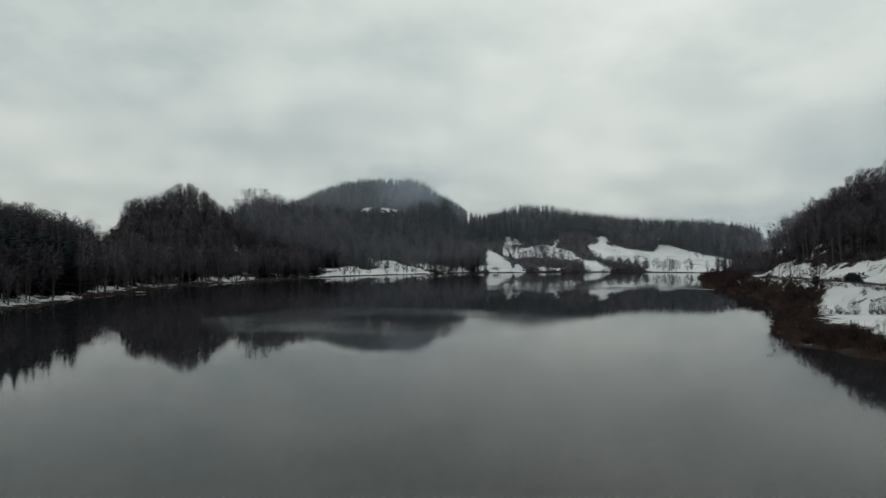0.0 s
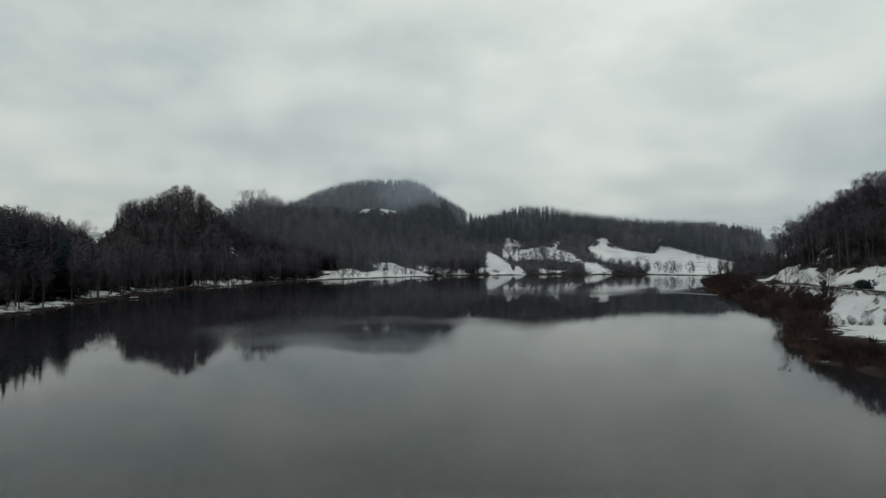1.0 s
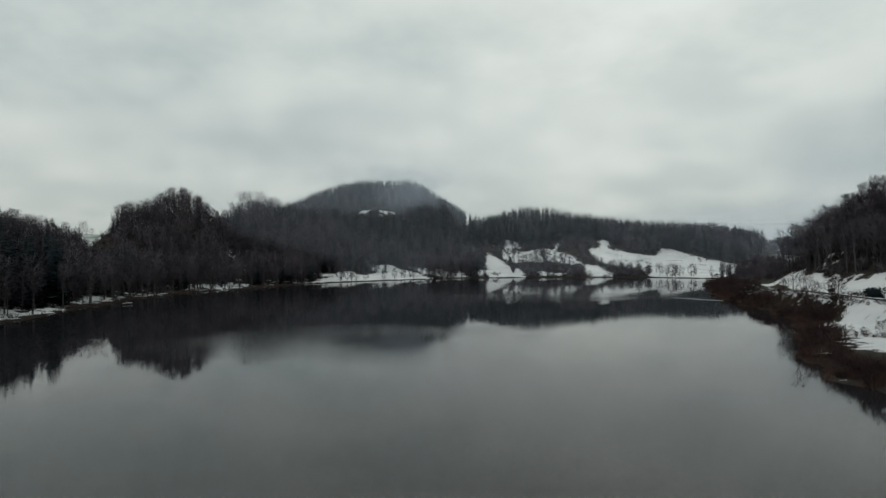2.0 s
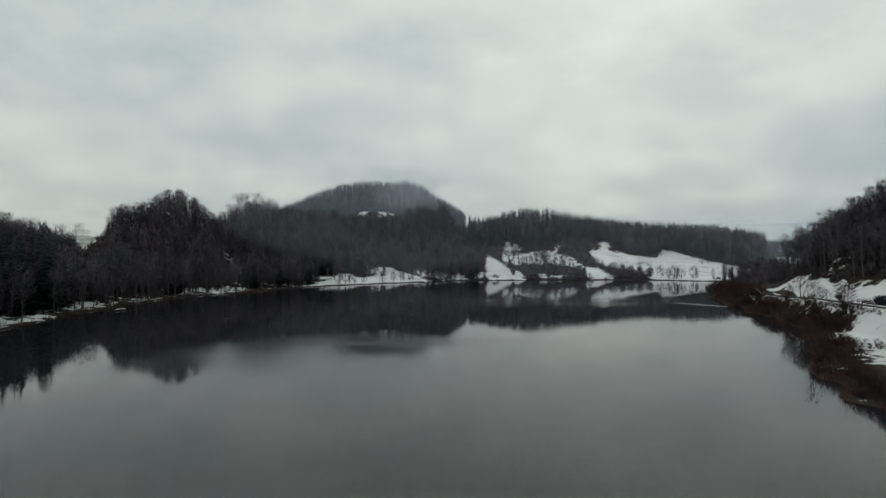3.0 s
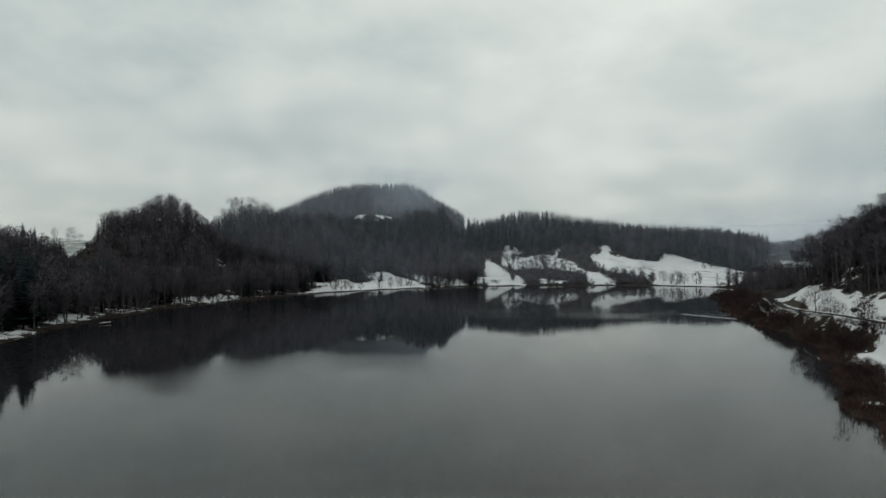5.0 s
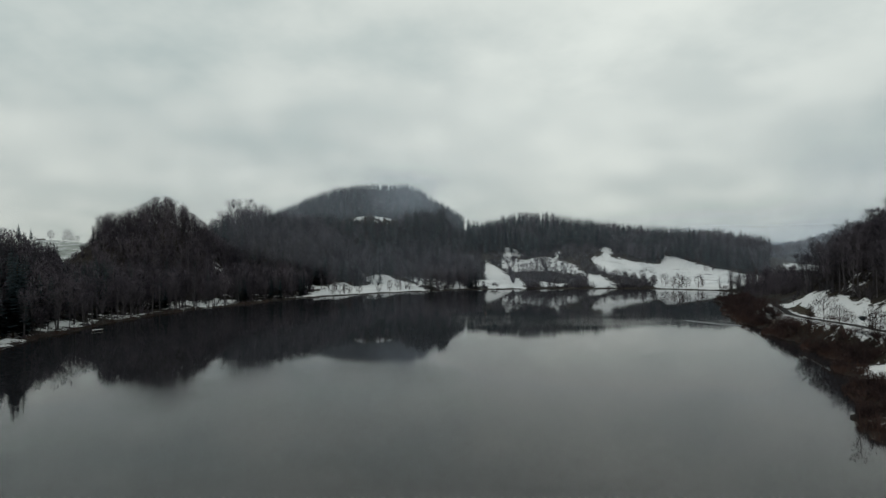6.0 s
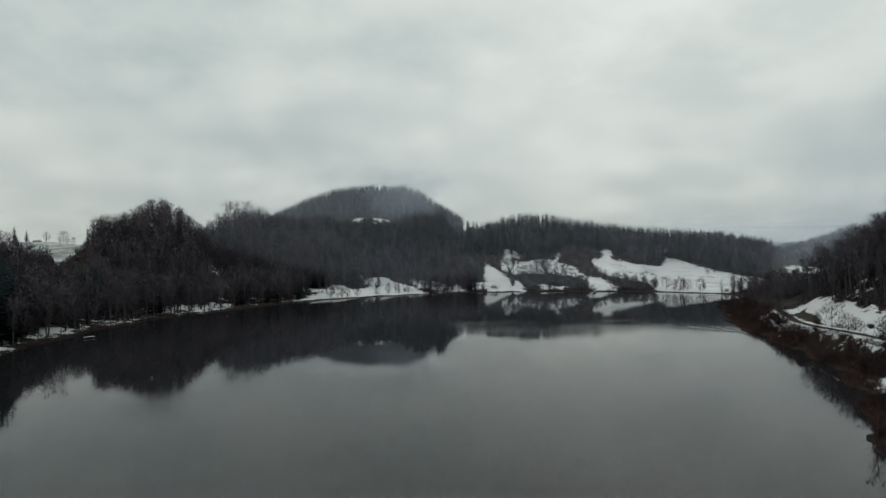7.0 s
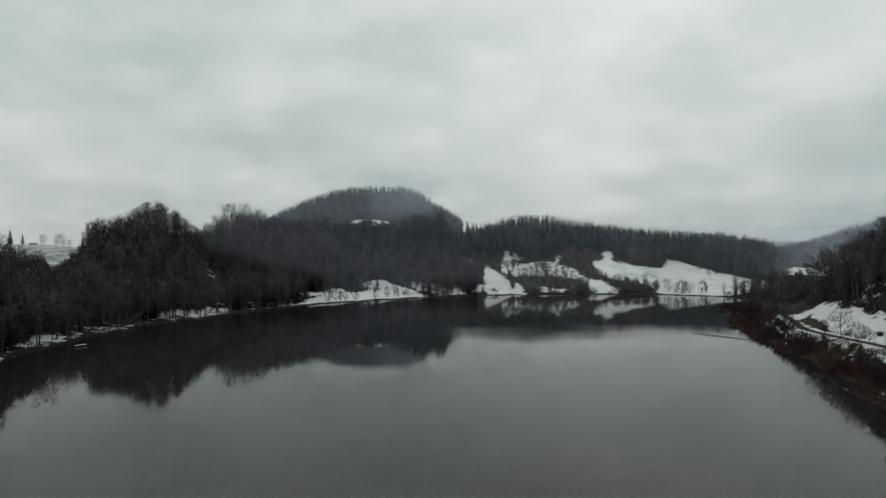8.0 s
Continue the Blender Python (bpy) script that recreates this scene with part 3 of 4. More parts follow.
left = scatter(-420, 20, 170, 720, 5.7, lambda x, y, d: ((d < 210) | (y > 440)) & (d < 250) & (x < 12) & (y < 715) & ~((x < -330) & (y > 600)))
conifer = (clumps(left[:, 0], left[:, 1]) + rng.normal(size=len(left)) * 0.9) > 1.25
conifer |= (left[:, 1] < 330) & (from_shore(left[:, 0], left[:, 1]) > 12) & (rng.random(len(left)) < 0.6)
dome = np.hypot(left[:, 0] + 247, left[:, 1] - 510) < 48
conifer &= ~dome
near = front_left(left[:, 0], left[:, 1], from_shore(left[:, 0], left[:, 1]))
stand_of("beech_tree", BEECH, [BARK, TWIG], "slender leafless beech on the snowy lake shore", "tree",
         [(x, y, rng.uniform(0.4, 1.0), n) for n, (x, y, z) in enumerate(left[near & ~conifer])])
stand_of("spruce_tree", SPRUCE, [PINEBARK, NEEDLE], "dark green spruce on the lake shore", "tree",
         [(x, y, rng.uniform(0.4, 0.9), n) for n, (x, y, z) in enumerate(left[near & conifer])])
left, conifer, dome = left[~near], conifer[~near], dome[~near]
planted("forest_beech", BEECH_LOW, left[~conifer], lowered(left[~conifer], np.where(dome[~conifer], sizes((~conifer).sum(), 0.92, 1.04), sizes((~conifer).sum(), 0.56, 1.1)), 31), [BARK, TWIG], "dense leafless beech forest on the slope above the lake", "forest")
planted("forest_spruce", SPRUCE_LOW, left[conifer], lowered(left[conifer], sizes(conifer.sum(), 0.62, 1.0), 34), [PINEBARK, NEEDLE], "dark spruces among bare beeches on the slope", "forest")

under = scatter(-400, 12, 190, 715, 7.6, lambda x, y, d: (d > 8) & (d < 190) & (rng.random(x.size) < 0.75) & ~((y < 335) & (d < 34)))
planted("forest_undergrowth", UNDER, under, sizes(len(under), 0.5, 1.2), [TWIG], "dark bare undergrowth beneath the forest trees", "shrubs")
hill = scatter(-390, 40, 700, 1035, 6.4, lambda x, y, d: (x + 5 * wave(y * 3, x * 3) < np.where(y > 735, -13, 4)) & (d > 100))
conifer = rng.random(len(hill)) < 0.75
tall = 1 + 0.3 * np.exp(-((hill[:, 0] + 30) / 30) ** 2)
planted("hill_spruce", SPRUCE_FAR, hill[conifer], sizes(conifer.sum(), 0.74, 0.98) * tall[conifer], [PINEBARK, NEEDLE], "dark spruce forest on the misty hill", "forest")
planted("hill_beech", BEECH_FAR, hill[~conifer], sizes((~conifer).sum(), 0.72, 0.92) * tall[~conifer], [BARK, TWIG], "bare trees among spruces on the misty hill", "forest")

ridge = scatter(0, 430, 600, 960, 6.6, lambda x, y, d: (y > 745 - 0.4 * np.clip(x - 60, 0, 200)) | (x > 250))
ridge = ridge[ridge[:, 0] < 0.515 * (ridge[:, 1] - 56)]
conifer = (clumps(ridge[:, 0], ridge[:, 1]) + 1.4 - (ridge[:, 0] - 130) * 0.008 + rng.normal(size=len(ridge)) * 0.8) > 0.3
planted("ridge_spruce", SPRUCE_LOW, ridge[conifer], sizes(conifer.sum(), 0.84, 1.14), [PINEBARK, NEEDLE], "spruces along the ridge behind the snow fields", "forest")
planted("ridge_beech", BEECH_FAR, ridge[~conifer], sizes((~conifer).sum(), 0.7, 1.12), [BARK, TWIG], "bare broadleaf trees on the ridge", "forest")

right = scatter(150, 340, 130, 374, 5.8, lambda x, y, d: (x > 179 + (330 - y) * 0.02))
near = front_right(right[:, 0], right[:, 1])
stand_of("beech_tree", BEECH, [BARK, TWIG], "tall leafless beech on the steep hillside above the road", "tree",
         [(x, y, rng.uniform(0.66, 1.02), n) for n, (x, y, z) in enumerate(right[near])])
planted("hillside_beech", BEECH_LOW, right[~near], sizes((~near).sum(), 0.66, 0.98), [BARK, TWIG], "tall bare beeches on the steep hillside", "forest")
under = scatter(150, 330, 170, 560, 5.6, lambda x, y, d: ((x > 177) & (x < 260) & (y < 374)) | ((y > 374) & (d > 3) & (x > 176)))
planted("hillside_undergrowth", UNDER, under, sizes(len(under), 0.55, 1.25) * np.where(under[:, 1] > 374, 0.35 + 0.65 * smooth(190, 240, under[:, 0]), 1), [BARK], "dark bare undergrowth on the hillside and the point", "shrubs")
point = scatter(135, 330, 366, 560, 6.6, lambda x, y, d: (d > 3) & (y > 374))
planted("point_wood", BEECH_LOW, point, (0.13 + 0.6 * smooth(180, 245, point[:, 0])) * rng.uniform(0.8, 1.25, len(point)), [BARK, TWIG], "low bare wood on the point by the bay", "forest")
far = scatter(450, 1050, 640, 1150, 15, lambda x, y, d: x > 470)
planted("far_hill_forest", BEECH_DISTANT, far, sizes(len(far), 0.8, 1.1), [BARK, TWIG], "distant wooded hillside", "forest")

# ---------------------------------------------------------------- parts and small builders


def part(name, bm, mat, parent, label=""):
    me = bpy.data.meshes.new(name)
    bm.to_mesh(me)
    bm.free()
    me.materials.append(mat)
    ob = new(name, me)
    ob.parent = parent
    if label:
        ob["label"] = label
    return ob


def block(sx, sy, sz, x=0, y=0, z=0, bevel=0.0, bm=None):
    bm = bm or bmesh.new()
    made = bmesh.ops.create_cube(bm, size=1, matrix=Matrix.LocRotScale((x, y, z + sz / 2), None, (sx, sy, sz)))
    if bevel:
        edges = list({e for v in made["verts"] for e in v.link_edges})
        bmesh.ops.bevel(bm, geom=edges, offset=bevel, segments=1, affect="EDGES")
    return bm


def post_bm(h, r, sides=8):
    bm = bmesh.new()
    bmesh.ops.create_cone(bm, cap_ends=True, segments=sides, radius1=r * 1.08, radius2=r * 0.92, depth=h, matrix=Matrix.Translation((0, 0, h / 2)))
    return bm


def ground_z(x, y):
    return float(height(np.array(float(x)), np.array(float(y))))


# ---------------------------------------------------------------- road beside the lake
def curve_points(pts, step):
    out = []
    for k in range(len(pts) - 1):
        p0, p1, p2, p3 = (Vector(pts[min(max(k + o, 0), len(pts) - 1)]) for o in (-1, 0, 1, 2))
        n = max(2, int((p2 - p1).length / step))
        for j in range(n):
            u = j / n
            out.append(0.5 * ((2 * p1) + (p2 - p0) * u + (2 * p0 - 5 * p1 + 4 * p2 - p3) * u * u + (3 * p1 - p0 - 3 * p2 + p3) * u ** 3))
    return out


line = [p for p in curve_points(ROAD, 4.0) if 20 < p.y < 470]
v, f = [], []
for k, p in enumerate(line):
    way = (line[min(k + 1, len(line) - 1)] - line[max(k - 1, 0)]).normalized()
    side = Vector((way.y, -way.x))
    z = ground_z(p.x, p.y) + 0.14
    for off, dz in ((-1.9, -0.35), (-1.6, 0.0), (0, 0.05), (1.6, 0.0), (1.9, -0.35)):
        q = p + side * off
        v.append((q.x, q.y, z + dz))
for k in range(len(line) - 1):
    for j in range(4):
        f.append((k * 5 + j, k * 5 + j + 1, k * 5 + j + 6, k * 5 + j + 5))
tagged(new("road", mesh_of("road", v, f, [ASPHALT], flat=False)), "narrow wet asphalt road along the lake", "road", kind="structure")

# guard rail on the lake side
rail = tagged(new("guard_rail"), "low rust-stained steel guard rail beside the lake road", "guard rail")
edge = []
for k, p in enumerate(line):
    if 205 < p.y < 352:
        way = (line[min(k + 1, len(line) - 1)] - line[max(k - 1, 0)]).normalized()
        edge.append(p + Vector((-way.y, way.x)) * 3.3)
posts = None
for q in edge:
    if posts is None:
        ob = part("post", block(0.12, 0.08, 0.95), STEEL, rail)
        posts = ob.data
    else:
        ob = new("post", posts)
        ob.parent = rail
    ob.location = (q.x, q.y, ground_z(q.x, q.y) - 0.1)
v, f = [], []
for q in edge:
    z = ground_z(q.x, q.y)
    for dx, dz in ((0.0, 0.45), (-0.07, 0.52), (0.0, 0.60), (-0.07, 0.68), (0.0, 0.76), (0.03, 0.60)):
        v.append((q.x + dx - 0.06, q.y, z + dz))
for k in range(len(edge) - 1):
    for j in range(6):
        a, b = k * 6 + j, k * 6 + (j + 1) % 6
        f.append((a, b, b + 6, a + 6))
beam = new("beam", mesh_of("beam", v, f, [STEEL]))
beam.parent = rail

# four short timber posts where the footpath meets the meadow
stake = None
for x, y, h in ((127.6, 226.5, 1.5), (128.7, 226.9, 1.5), (129.6, 225.4, 1.35), (131.0, 225.7, 1.35)):
    m = pose(x, y, ground_z(x, y) - 0.15, 0, 0, x * 40)
    if stake is None:
        stake = tagged(new("post"), "short dark timber post at the meadow's edge", "post", group="meadow posts")
        part("shaft", post_bm(h, 0.19), WOOD, stake)
        cap = block(0.42, 0.42, 0.10, 0, 0, h, 0.03)
        part("cap", cap, WOOD, stake)
        stake.matrix_basis = m
    else:
        copy_thing(stake, m)

# snowy landing plank on the shore
SNOW = mottled("settled_snow", (0.78, 0.80, 0.82), (0.86, 0.87, 0.88), 0.8, per_island=False)
jetty = tagged(new("landing_plank"), "short weathered landing plank covered in snow at the shore", "jetty")
part("deck", block(4.8, 1.2, 0.14, 0, 0, 0.42, 0.02), WOOD, jetty)
part("snow_cap", block(4.7, 1.1, 0.10, 0, 0, 0.565, 0.04), SNOW, jetty, "white snow cap")
for x in (-2.0, 2.0):
    for y in (-0.5, 0.5):
        p = part("pile", post_bm(1.9, 0.09, 6), WOOD, jetty)
        p.location = (x, y, -1.48)
jetty.matrix_basis = pose(-171.5, 306.5, 0.12, 0, 0, 62)

# thin grey sheet on the water, added for a pale rippled streak reflecting sky
PALE_STREAK = mottled("grey_streak", (0.04, 0.045, 0.05), (0.14, 0.15, 0.16), 0.35, rough=0.55, per_island=False, spec=0.15)
bm = bmesh.new()
rim = [(109, 341), (112, 334.5), (115.5, 330), (119, 324.5), (122, 321.5), (127, 318), (129, 321), (126, 325.5), (122.5, 329), (119.5, 334.5), (116, 337), (112.5, 343)]
low, top = ([bm.verts.new((x, y, z)) for x, y in rim] for z in (0.004, 0.03))
bm.faces.new(top)
for k in range(len(rim)):
    bm.faces.new((low[k - 1], low[k], top[k], top[k - 1]))
bmesh.ops.recalc_face_normals(bm, faces=bm.faces)
me = bpy.data.meshes.new("streak_sheet")
bm.to_mesh(me)
me.materials.append(PALE_STREAK)
tagged(new("streak_sheet", me), "thin pale grey sheet standing in for a rippled streak on the lake", "ice")

# terrace edges overgrown with brush in the snow field
for a, b in (((236, 654), (246, 640)), ((228, 625), (238, 612)), ((146, 683), (168, 678)), ((218, 681), (234, 677))):
    row = np.array([(a[0] + (b[0] - a[0]) * u, a[1] + (b[1] - a[1]) * u, 0) for u in np.linspace(0, 1, 11)])
    row[:, 2] = height(row[:, 0], row[:, 1])
    planted("terrace_brush", BUSH, row, sizes(len(row), 0.25, 0.5), [TWIG], "thin line of dark brush on a snowy terrace", "hedge")

# mooring buoy
buoy = tagged(new("buoy"), "small dark mooring buoy on the calm water", "buoy")
bm = bmesh.new()
bmesh.ops.create_uvsphere(bm, u_segments=14, v_segments=8, radius=0.55, matrix=Matrix.Diagonal((1, 1, 0.8, 1)))
part("float", bm, WOOD, buoy)
p = part("pole", post_bm(1.9, 0.10, 6), WOOD, buoy)
p.location = (0, 0, 0.3)
buoy.location = (11, 376, 0.1)

# ---------------------------------------------------------------- farm on the far meadow
PLASTER = mottled("farm_plaster", (0.22, 0.21, 0.20), (0.34, 0.33, 0.31), 0.8, per_island=False)
TILE = mottled("old_roof_tile", (0.085, 0.078, 0.074), (0.15, 0.138, 0.128), 0.9, per_island=False)
PANE = mottled("dark_window_glass", (0.02, 0.022, 0.025), (0.04, 0.043, 0.047), 0.5, rough=0.15, per_island=False, spec=0.5)


def farmhouse(x, y, turn, w, d, h, label):
    ob = tagged(new("farmhouse"), label, "house", group="farm")
    part("wall", block(w, d, h), PLASTER, ob)
    bm = bmesh.new()
    o = 0.6
    vs = [bm.verts.new(c) for c in ((-w / 2 - o, -d / 2 - o, h - 0.3), (w / 2 + o, -d / 2 - o, h - 0.3), (w / 2 + o, d / 2 + o, h - 0.3), (-w / 2 - o, d / 2 + o, h - 0.3),
                                    (-w / 2 - o, 0, h + d * 0.48), (w / 2 + o, 0, h + d * 0.48))]
    for q in ((0, 1, 5, 4), (2, 3, 4, 5), (0, 4, 3), (1, 2, 5), (3, 2, 1, 0)):
        bm.faces.new([vs[k] for k in q])
    roof = part("roof", bm, TILE, ob)
    c = part("chimney", block(0.7, 0.7, 2.2, w * 0.22, 0.6, h + d * 0.28, 0.04), PLASTER, roof)
    for k in range(3):
        part("window", block(0.9, 0.10, 1.1, (k - 1) * w * 0.3, -d / 2 - 0.02, 0.9), PANE, ob)
    ob.matrix_basis = pose(x, y, ground_z(x, y) - 0.3, 0, 0, turn)


farmhouse(-533, 740, 20, 7.5, 5, 2.6, "small plastered farmhouse with a tiled roof on the meadow")
farmhouse(-526, 750, -15, 6, 4.5, 2.3, "low plastered barn with a tiled roof on the meadow")

stand_of("field_tree", SMALL, [BARK, TWIG], "bare round-crowned tree beside the farm meadow", "tree",
         [(-560, 714, 1.7, 0), (-552, 716, 1.4, 1), (-501, 714, 1.35, 1), (-481, 715, 1.65, 3), (-474, 712, 0.8, 1), (-470, 716, 0.9, 3), (-487, 717, 0.8, 1)])
stand_of("garden_spruce", BROAD_SPRUCE, [PINEBARK, NEEDLE], "dark conifer beside the farmhouse", "tree", [(-526, 714, 0.78, 0), (-543, 716, 1.05, 1), (-539, 712, 0.8, 0)])

# ---------------------------------------------------------------- single trees round the lake
stand_of("skyline_tree", BEECH, [BARK, TWIG], "tall bare tree standing above the forest skyline", "tree",
         [(-236, 612, 1.25, 4), (-231, 614, 1.18, 5), (-222, 618, 1.12, 6), (-243, 606, 1.0, 4), (38, 778, 1.05, 0), (12, 765, 1.0, 2)])
stand_of("skyline_spruce", SPRUCE, [PINEBARK, NEEDLE], "spruce rising above the forest edge", "tree",
         [(-187, 226, 1.36, 1), (-190, 238, 1.35, 0), (-193, 249, 1.4, 2), (-196, 259, 1.4, 0), (-199, 267, 1.4, 1), (-201, 276, 1.32, 2), (-207, 287, 1.37, 0), (-207, 302, 1.26, 1),
          (-186, 189, 1.37, 1), (-194, 235, 1.4, 2), (-205, 263, 1.4, 0), (-189, 278, 1.35, 2), (-196, 289, 1.4, 1), (-193, 282, 1.29, 0), (-200, 297, 1.35, 2), (-214, 308, 1.34, 0)])
stand_of("skyline_spruce", SPRUCE, [PINEBARK, NEEDLE], "spruce in the dip between two wooded hills", "tree",
         [(20, 742, 0.95, 0), (30, 752, 1.0, 1), (26, 768, 0.9, 2), (46, 770, 1.0, 0), (8, 748, 0.9, 1)])
stand_of("slope_spruce", SPRUCE, [PINEBARK, NEEDLE], "small dark conifer among bare trees on the snowy slope", "tree",
         [(67, 649, 0.42, 0), (70, 638, 0.36, 1), (75, 642, 0.5, 2), (61, 632, 0.3, 3), (72, 652, 0.45, 4), (79, 648, 0.34, 0)])
stand_of("shore_tree", SMALL_FAR, [SHRUB, SHRUB], "small bare tree on the far snowy shore", "tree",
         [(157, 634, 1.0, 0), (176, 640, 1.1, 1), (177, 604, 1.3, 2), (185, 598, 1.35, 3), (172, 600, 1.0, 0), (190, 577, 1.5, 1), (193, 578, 1.35, 2), (196, 575, 1.2, 3), (186, 579, 1.2, 0),
          (208, 578, 1.35, 1), (212, 580, 1.0, 2), (248, 662, 0.8, 3), (255, 663, 0.9, 0), (253, 617, 0.95, 1), (262, 586, 1.3, 2), (256, 584, 1.1, 3), (152, 645, 1.0, 0), (163, 620, 1.0, 1),
          (168, 612, 1.1, 2), (148, 610, 0.9, 3)])
stand_of("shore_tree", SMALL_FAR, [SHRUB, SHRUB], "small bare tree on the snowy bank below the forest", "tree",
         [(-70, 556, 1.15, 0), (-79, 550, 0.9, 1), (-62, 566, 1.0, 2), (-107, 523, 1.3, 3), (-100, 528, 1.2, 0), (-112, 519, 1.25, 1), (-104, 527, 1.0, 2),
          (-93, 535, 0.9, 3), (-54, 572, 0.8, 0), (-37, 587, 1.0, 1), (-30, 595, 1.0, 2), (-9, 612, 1.2, 3), (-4, 606, 1.1, 0), (4, 612, 1.0, 1), (-15, 600, 1.1, 2)])
stand_of("slope_tree", SMALL_FAR, [BARK, TWIG], "small bare tree on the brushy slope between snow fields", "tree",
         [(45 + (n * 37) % 74, 628 + (n * 53) % 70, 0.55 + (n * 29 % 50) / 100, n) for n in range(50)])
stand_of("roadside_tree", SMALL, [SHRUB, SHRUB], "gnarled bare tree below the lake road", "tree",
         [(134, 267, 1.1, 3), (134, 258, 0.8, 1), (131.5, 236, 0.9, 3), (141, 288, 0.7, 2), (143, 268, 0.55, 3), (146, 270, 0.6, 1), (154, 336, 0.6, 2), (157, 347, 0.6, 3), (159, 351, 0.55, 0),
          (132, 238, 0.75, 2), (131, 233, 0.8, 3), (148, 243, 0.6, 0), (152, 250, 0.55, 1)])
stand_of("meadow_sapling", SMALL, [BARK, TWIG], "thin bare sapling in the snowy meadow", "tree",
         [(109 + 1.6 * n + (n * 7 % 3), 186 - 2.4 * n - (n * 5 % 4), 0.32 + (n * 13 % 5) * 0.05, n) for n in range(9)])
stand_of("field_sapling", SMALL_FAR, [BARK, TWIG], "bare young tree among brush at the snow field's foot", "tree",
         [(150 + (n * 29) % 34, 600 + (n * 17) % 42, 0.35 + (n * 11 % 7) * 0.12, n) for n in range(26)])
stand_of("leaning_tree", [bare_tree(9, 2.2, 8, 3, low=0.5, lean=-0.25, wide=0.07)], [BARK, TWIG], "dark leaning tree on the snowy mound", "tree",
         [(178, 333, 0.75, 0), (171, 268, 0.7, 0), (172, 357, 0.6, 0)])

# shrubs
v0 = scatter(55, 190, 85, 475, 2.3, lambda x, y, d: (d < np.where(y < 222, 8.5, 17)) & (d > 0.4) & (x > 60), bank=0.4)
keep = (clumps(v0[:, 0] * 3, v0[:, 1] * 3) > -1.7) & (v0[:, 2] < 4.2 + 2.2 * rng.random(len(v0)) ** 1.5)
planted("shrub_thicket", BUSH, v0[keep], sizes(keep.sum(), 0.75, 1.55) * (0.85 + 0.3 * np.clip(clumps(v0[keep][:, 0] * 5, v0[keep][:, 1] * 5), -1.2, 1.2)) * (0.6 + 0.4 * smooth(1, 6, from_shore(v0[keep][:, 0], v0[keep][:, 1]))), [SHRUB], "red-brown leafless willow thicket along the shore", "shrubs")
line_of = scatter(70, 178, 110, 470, 5.4, lambda x, y, d: (d > 1.0) & (d < 8), bank=1.0)
stand_of("shore_willow", SMALL, [SHRUB, SHRUB], "bushy leafless willow at the water's edge", "tree",
         [(x, y, 0.32 + (n * 37 % 40) / 100, n) for n, (x, y, z) in enumerate(line_of) if z < 5 and n % 3 > 0])
v0 = scatter(112, 170, 205, 385, 2.3, lambda x, y, d: (d >= 6) & (d < 24) & (rng.random(x.size) < np.where(y < 300, 0.95, 0.55)))
planted("road_bank_brush", BUSH, v0, sizes(len(v0), 0.35, 1.05), [SHRUB], "low bare brush on the road bank", "shrubs")
v0 = scatter(15, 200, 596, 742, 6.0, lambda x, y, d: (d > 4) & (clumps(x * 2, y * 2) > -0.6), loose=1.0)
planted("slope_wood", SMALL_FAR, v0, sizes(len(v0), 0.5, 1.2), [BARK, TWIG], "thin bare wood on the brushy slope", "forest")
v0 = scatter(15, 182, 590, 740, 4.4, lambda x, y, d: (d > 2) & (clumps(x * 3, y * 3) > -0.9), loose=0.8)
planted("slope_brush", BUSH, v0, sizes(len(v0), 0.6, 1.3), [TWIG], "dark bare brush between the snow fields", "shrubs")
v0 = scatter(-200, 240, 230, 640, 4.2, lambda x, y, d: (d > 1.5) & (d < 9) & (x < 215) & ((x < -20) | (y > 520)) & (clumps(x * 3, y * 3) > -0.3 - 0.9 * (x > 60)))
planted("bank_brush", BUSH, v0, sizes(len(v0), 0.4, 0.9) * np.where(v0[:, 0] > 60, 1.4, 1), [TWIG], "low bare brush on the lake bank", "shrubs")


# brush rows that line the road
def brush_row(name, offset, y0, y1, step, lo, hi, label):
    row = []
    for k, p in enumerate(line):
        if y0 < p.y < y1:
            way = (line[min(k + 1, len(line) - 1)] - line[max(k - 1, 0)]).normalized()
            for j in range(int(4 / step)):
                q = p + way * (j * step) + Vector((-way.y, way.x)) * (offset + rng.normal() * 0.5)
                row.append((q.x, q.y, ground_z(q.x, q.y)))
    row = np.array(row)
    planted(name, BUSH, row, sizes(len(row), lo, hi), [TWIG], label, "hedge")


brush_row("roadside_hedge", 6.0, 120, 246, 1.3, 0.3, 0.6, "ragged dark hedge on the lake side of the road")
brush_row("field_hedge", -10.0, 120, 252, 1.3, 0.35, 0.7, "ragged dark hedge on the slope above the road")
row = np.array([(108 + 1.15 * n, 187 - 1.7 * n, 0) for n in range(17) if n % 6 != 4])
row[:, 2] = height(row[:, 0], row[:, 1])
planted("meadow_hedge", BUSH, row, sizes(len(row), 0.5, 1.0), [SHRUB], "broken row of bare upright bushes in the snowy shore meadow", "hedge")
brush_row("verge_brush", 5.5, 250, 350, 2.0, 0.15, 0.35, "tufts of dry brush on the road verge")


def bush(x, y, size, mat, label, name="bush"):
    k = EVERGREEN if mat is NEEDLE else BUSH[int(x * 7 + y) % len(BUSH)]
    vv, ff, mm = k.arrays()
    ff, soft = rounded(vv, ff, mm)
    ob = tagged(new(name, mesh_of(name, vv, ff, [mat], normals=soft)), label, "bush")
    ob.matrix_basis = pose(x, y, ground_z(x, y) - 0.1, 0, 0, x * 31 % 360) @ Matrix.Diagonal((size, size, size * 0.9, 1))


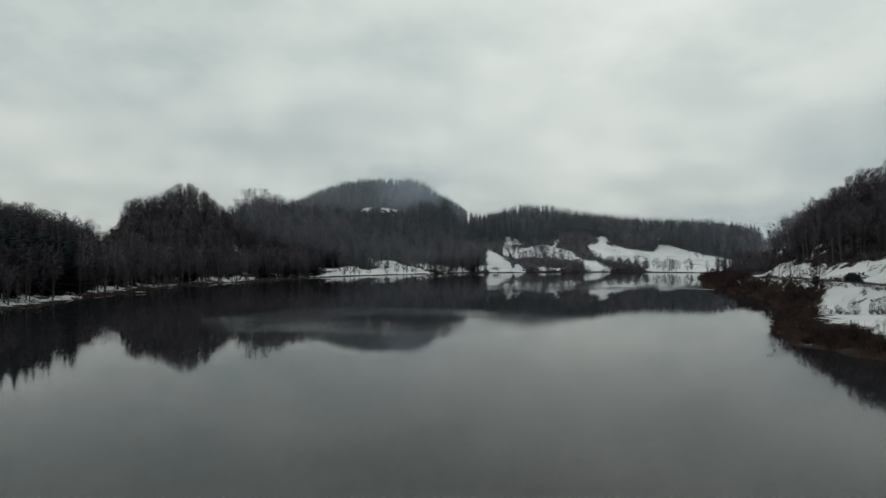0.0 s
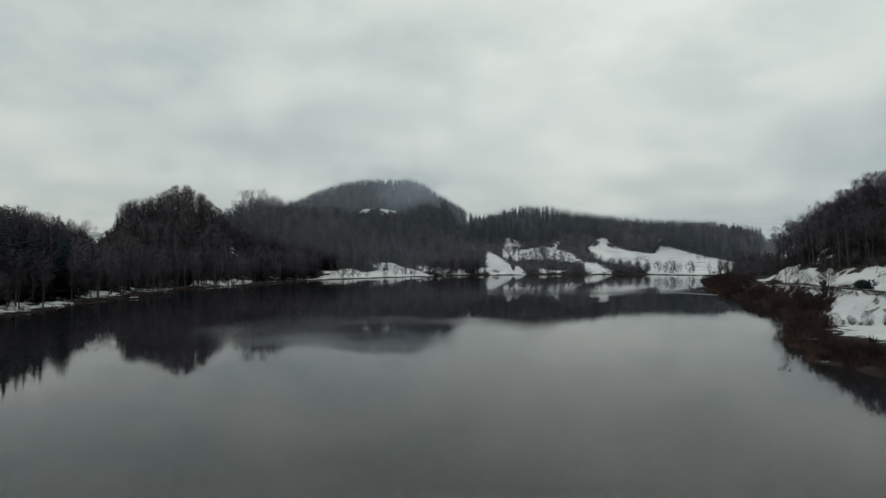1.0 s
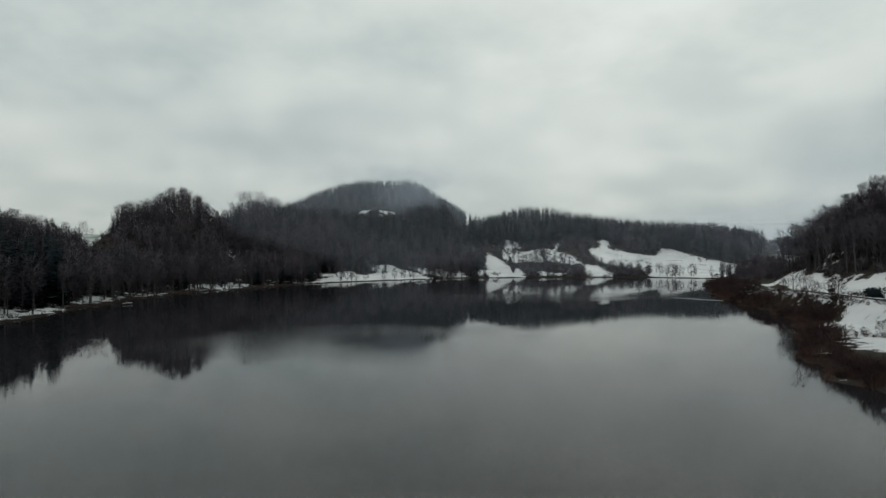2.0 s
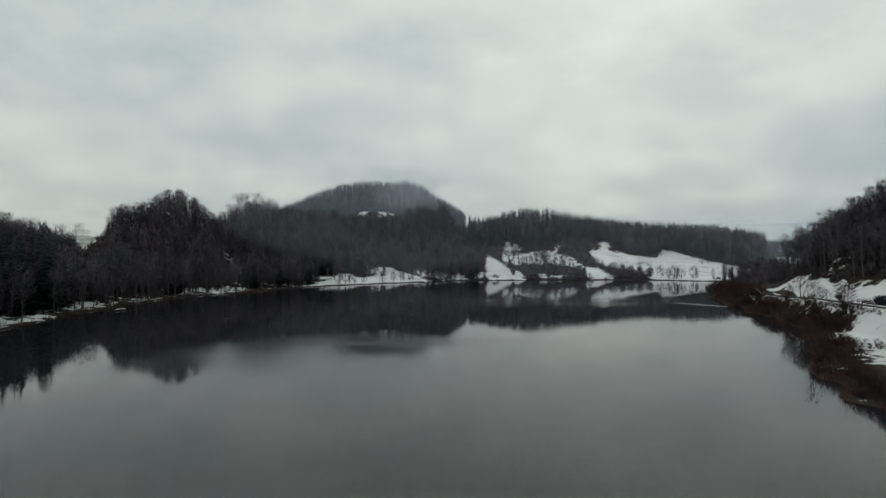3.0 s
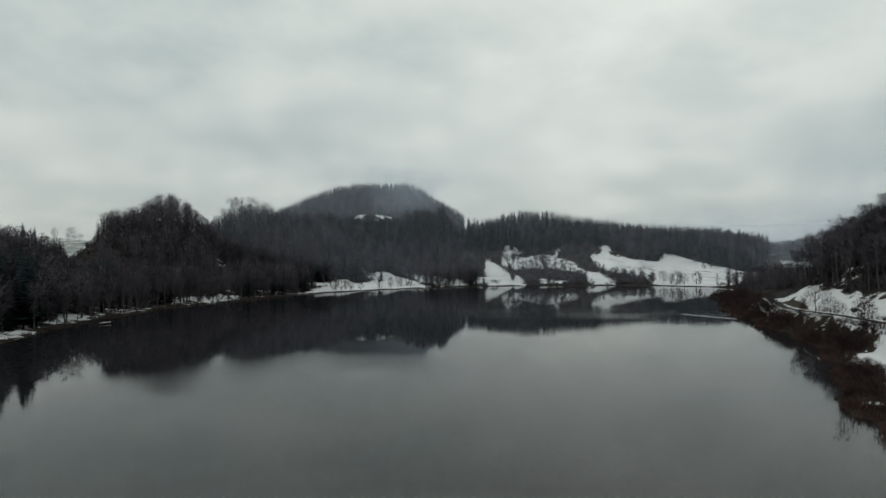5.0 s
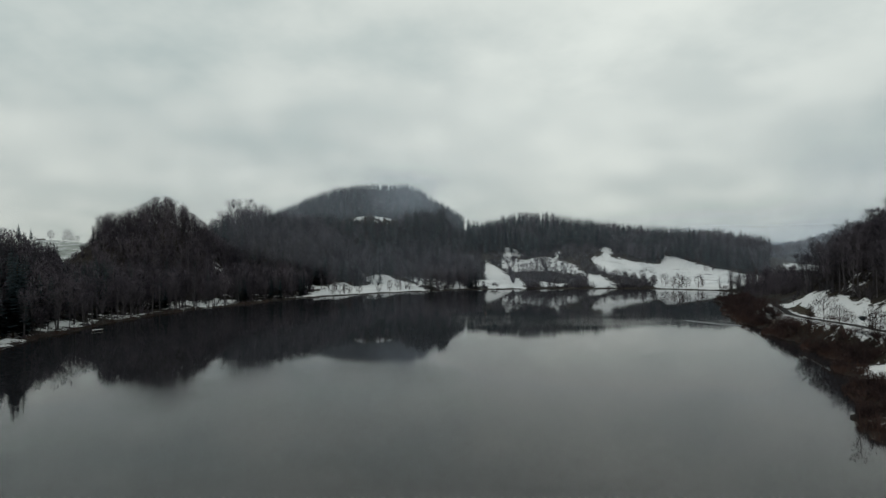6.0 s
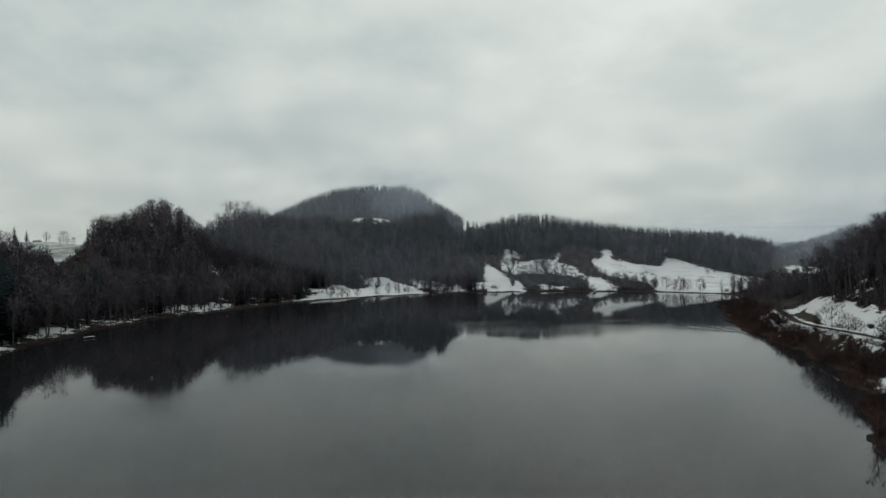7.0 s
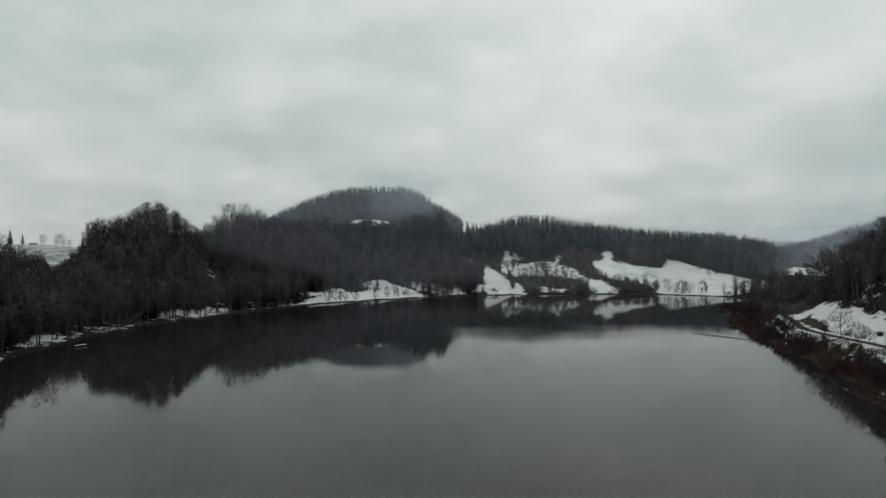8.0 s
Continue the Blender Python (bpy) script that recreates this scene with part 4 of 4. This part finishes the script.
for x, y, s in ((144, 236, 1.5), (147, 238, 1.3), (150, 262, 0.7), (153, 268, 0.6), (160, 285, 0.6)):
    bush(x, y, s, NEEDLE, "dense dark evergreen bush beside the road", "evergreen_bush")
for x, y, s in ((88, 165, 0.6), (24, 612, 1.6), (28, 606, 1.4), (62, 600, 2.0), (66, 604, 1.8),
                (222, 562, 1.4), (226, 563, 1.2), (240, 571, 1.3)):
    bush(x, y, s, SHRUB, "rounded leafless bush standing in the snow")

# reeds along the waterline
def reeds(name, x0, x1, y0, y1, count, dmin, dmax, label):
    a, b = rng.uniform(x0, x1, count), rng.uniform(y0, y1, count)
    d = from_shore(a, b)
    ok = (d > dmin) & (d < dmax) & (clumps(a * 4, b * 4) > -0.8)
    a, b = a[ok], b[ok]
    base = np.stack([a, b, np.maximum(height(a, b), -0.3)], -1)
    n = len(a)
    h = rng.uniform(0.9, 2.1, n)
    lean_ = rng.normal(size=(n, 2)) * 0.3
    tip = base + np.stack([lean_[:, 0], lean_[:, 1], h], -1)
    w = rng.uniform(0, math.pi, n)
    s = np.stack([np.cos(w), np.sin(w), 0 * w], -1) * 0.05
    vv = np.stack([base - s, base + s, tip], 1).reshape(-1, 3)
    tagged(new(name, mesh_of(name, vv, np.arange(3 * n).reshape(-1, 3), [REED])), label, "reeds", kind="stuff")


reeds("reed_bed", 55, 170, 80, 400, 230000, -1.0, 6.0, "dead red-brown reeds along the water's edge")
reeds("reed_fringe", -200, -120, 230, 470, 60000, -1.0, 2.5, "thin fringe of dead reeds on the shore")

# ---------------------------------------------------------------- mist and haze sheets
def make_haze_sheet(name, banks, scale, lo, hi):
    """See-through sheet that scatters the daylight in place of hazy air. banks, set to fit the camera's view: middle x,
    half-width, middle z, half-height, density; each fades softly to nothing.
    """
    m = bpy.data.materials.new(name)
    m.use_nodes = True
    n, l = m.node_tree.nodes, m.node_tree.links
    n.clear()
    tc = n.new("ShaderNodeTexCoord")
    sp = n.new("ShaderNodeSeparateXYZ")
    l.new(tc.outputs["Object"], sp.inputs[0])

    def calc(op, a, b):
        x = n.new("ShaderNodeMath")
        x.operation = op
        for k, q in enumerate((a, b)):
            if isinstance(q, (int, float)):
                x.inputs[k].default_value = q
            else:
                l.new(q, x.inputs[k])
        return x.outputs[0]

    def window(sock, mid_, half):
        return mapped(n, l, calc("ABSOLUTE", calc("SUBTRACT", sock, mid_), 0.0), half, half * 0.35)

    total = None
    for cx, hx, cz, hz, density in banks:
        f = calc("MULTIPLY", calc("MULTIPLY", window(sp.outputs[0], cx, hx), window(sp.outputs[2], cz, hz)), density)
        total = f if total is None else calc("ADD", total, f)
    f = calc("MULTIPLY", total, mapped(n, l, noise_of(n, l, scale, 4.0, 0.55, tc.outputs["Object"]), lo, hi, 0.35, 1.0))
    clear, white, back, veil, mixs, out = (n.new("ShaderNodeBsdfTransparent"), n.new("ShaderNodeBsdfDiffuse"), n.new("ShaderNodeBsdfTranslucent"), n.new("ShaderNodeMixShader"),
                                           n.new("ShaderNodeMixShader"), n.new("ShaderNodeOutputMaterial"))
    # the blue of distance haze, put into the sheet's own colour
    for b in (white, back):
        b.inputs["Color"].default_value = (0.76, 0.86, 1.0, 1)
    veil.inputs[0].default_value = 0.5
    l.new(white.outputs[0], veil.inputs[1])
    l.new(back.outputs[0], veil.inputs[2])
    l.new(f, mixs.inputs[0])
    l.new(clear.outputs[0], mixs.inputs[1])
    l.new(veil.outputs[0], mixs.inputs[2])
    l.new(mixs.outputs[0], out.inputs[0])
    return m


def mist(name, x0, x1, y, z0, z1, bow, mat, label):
    """A thin upright sheet, gently bowed, added for the look of hazy air."""
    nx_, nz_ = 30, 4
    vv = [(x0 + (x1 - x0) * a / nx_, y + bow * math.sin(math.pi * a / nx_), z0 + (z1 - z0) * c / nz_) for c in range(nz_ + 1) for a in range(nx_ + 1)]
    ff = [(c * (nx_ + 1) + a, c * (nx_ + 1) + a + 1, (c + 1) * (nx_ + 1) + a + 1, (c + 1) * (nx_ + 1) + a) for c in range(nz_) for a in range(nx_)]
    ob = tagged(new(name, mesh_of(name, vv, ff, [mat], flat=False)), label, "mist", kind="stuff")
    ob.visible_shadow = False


mist("lake_haze_sheet", -460, 660, 455, -30, 620, 145, make_haze_sheet("lake_haze_sheet", [(60, 1500, 30, 170, 0.068)], 0.006, 0.2, 0.5), "see-through sheet for the faint distance haze before the far shore")
# hill and far haze split over several sheets, so that each stays nearly clear
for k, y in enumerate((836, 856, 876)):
    mist("hill_mist_sheet", -1000, 1150, y, -30, 900, 0, make_haze_sheet("hill_mist_sheet", [(-215, 360, 60, 230, 0.065), (-66 - 9 * k, 80, 112 + 6 * k, 44, 0.075), (800, 520, 40, 190, 0.07)], 0.013 + 0.002 * k, 0.3, 0.62),
         "see-through sheet for distance haze and a pale wisp of mist on the wooded hill")
mist("valley_haze_sheet", 250, 510, 600, -5, 330, 0, make_haze_sheet("valley_haze_sheet", [(380, 115, 40, 150, 0.22)], 0.01, 0.2, 0.5), "see-through sheet for the blue-grey distance haze in the side valley")
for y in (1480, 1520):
    mist("far_haze_sheet", -2200, 2600, y, -60, 1500, 0, make_haze_sheet("far_haze_sheet", [(1100, 1300, 0, 170, 0.36)], 0.004, 0.2, 0.5), "see-through sheet for the pale distance haze before the far hills")
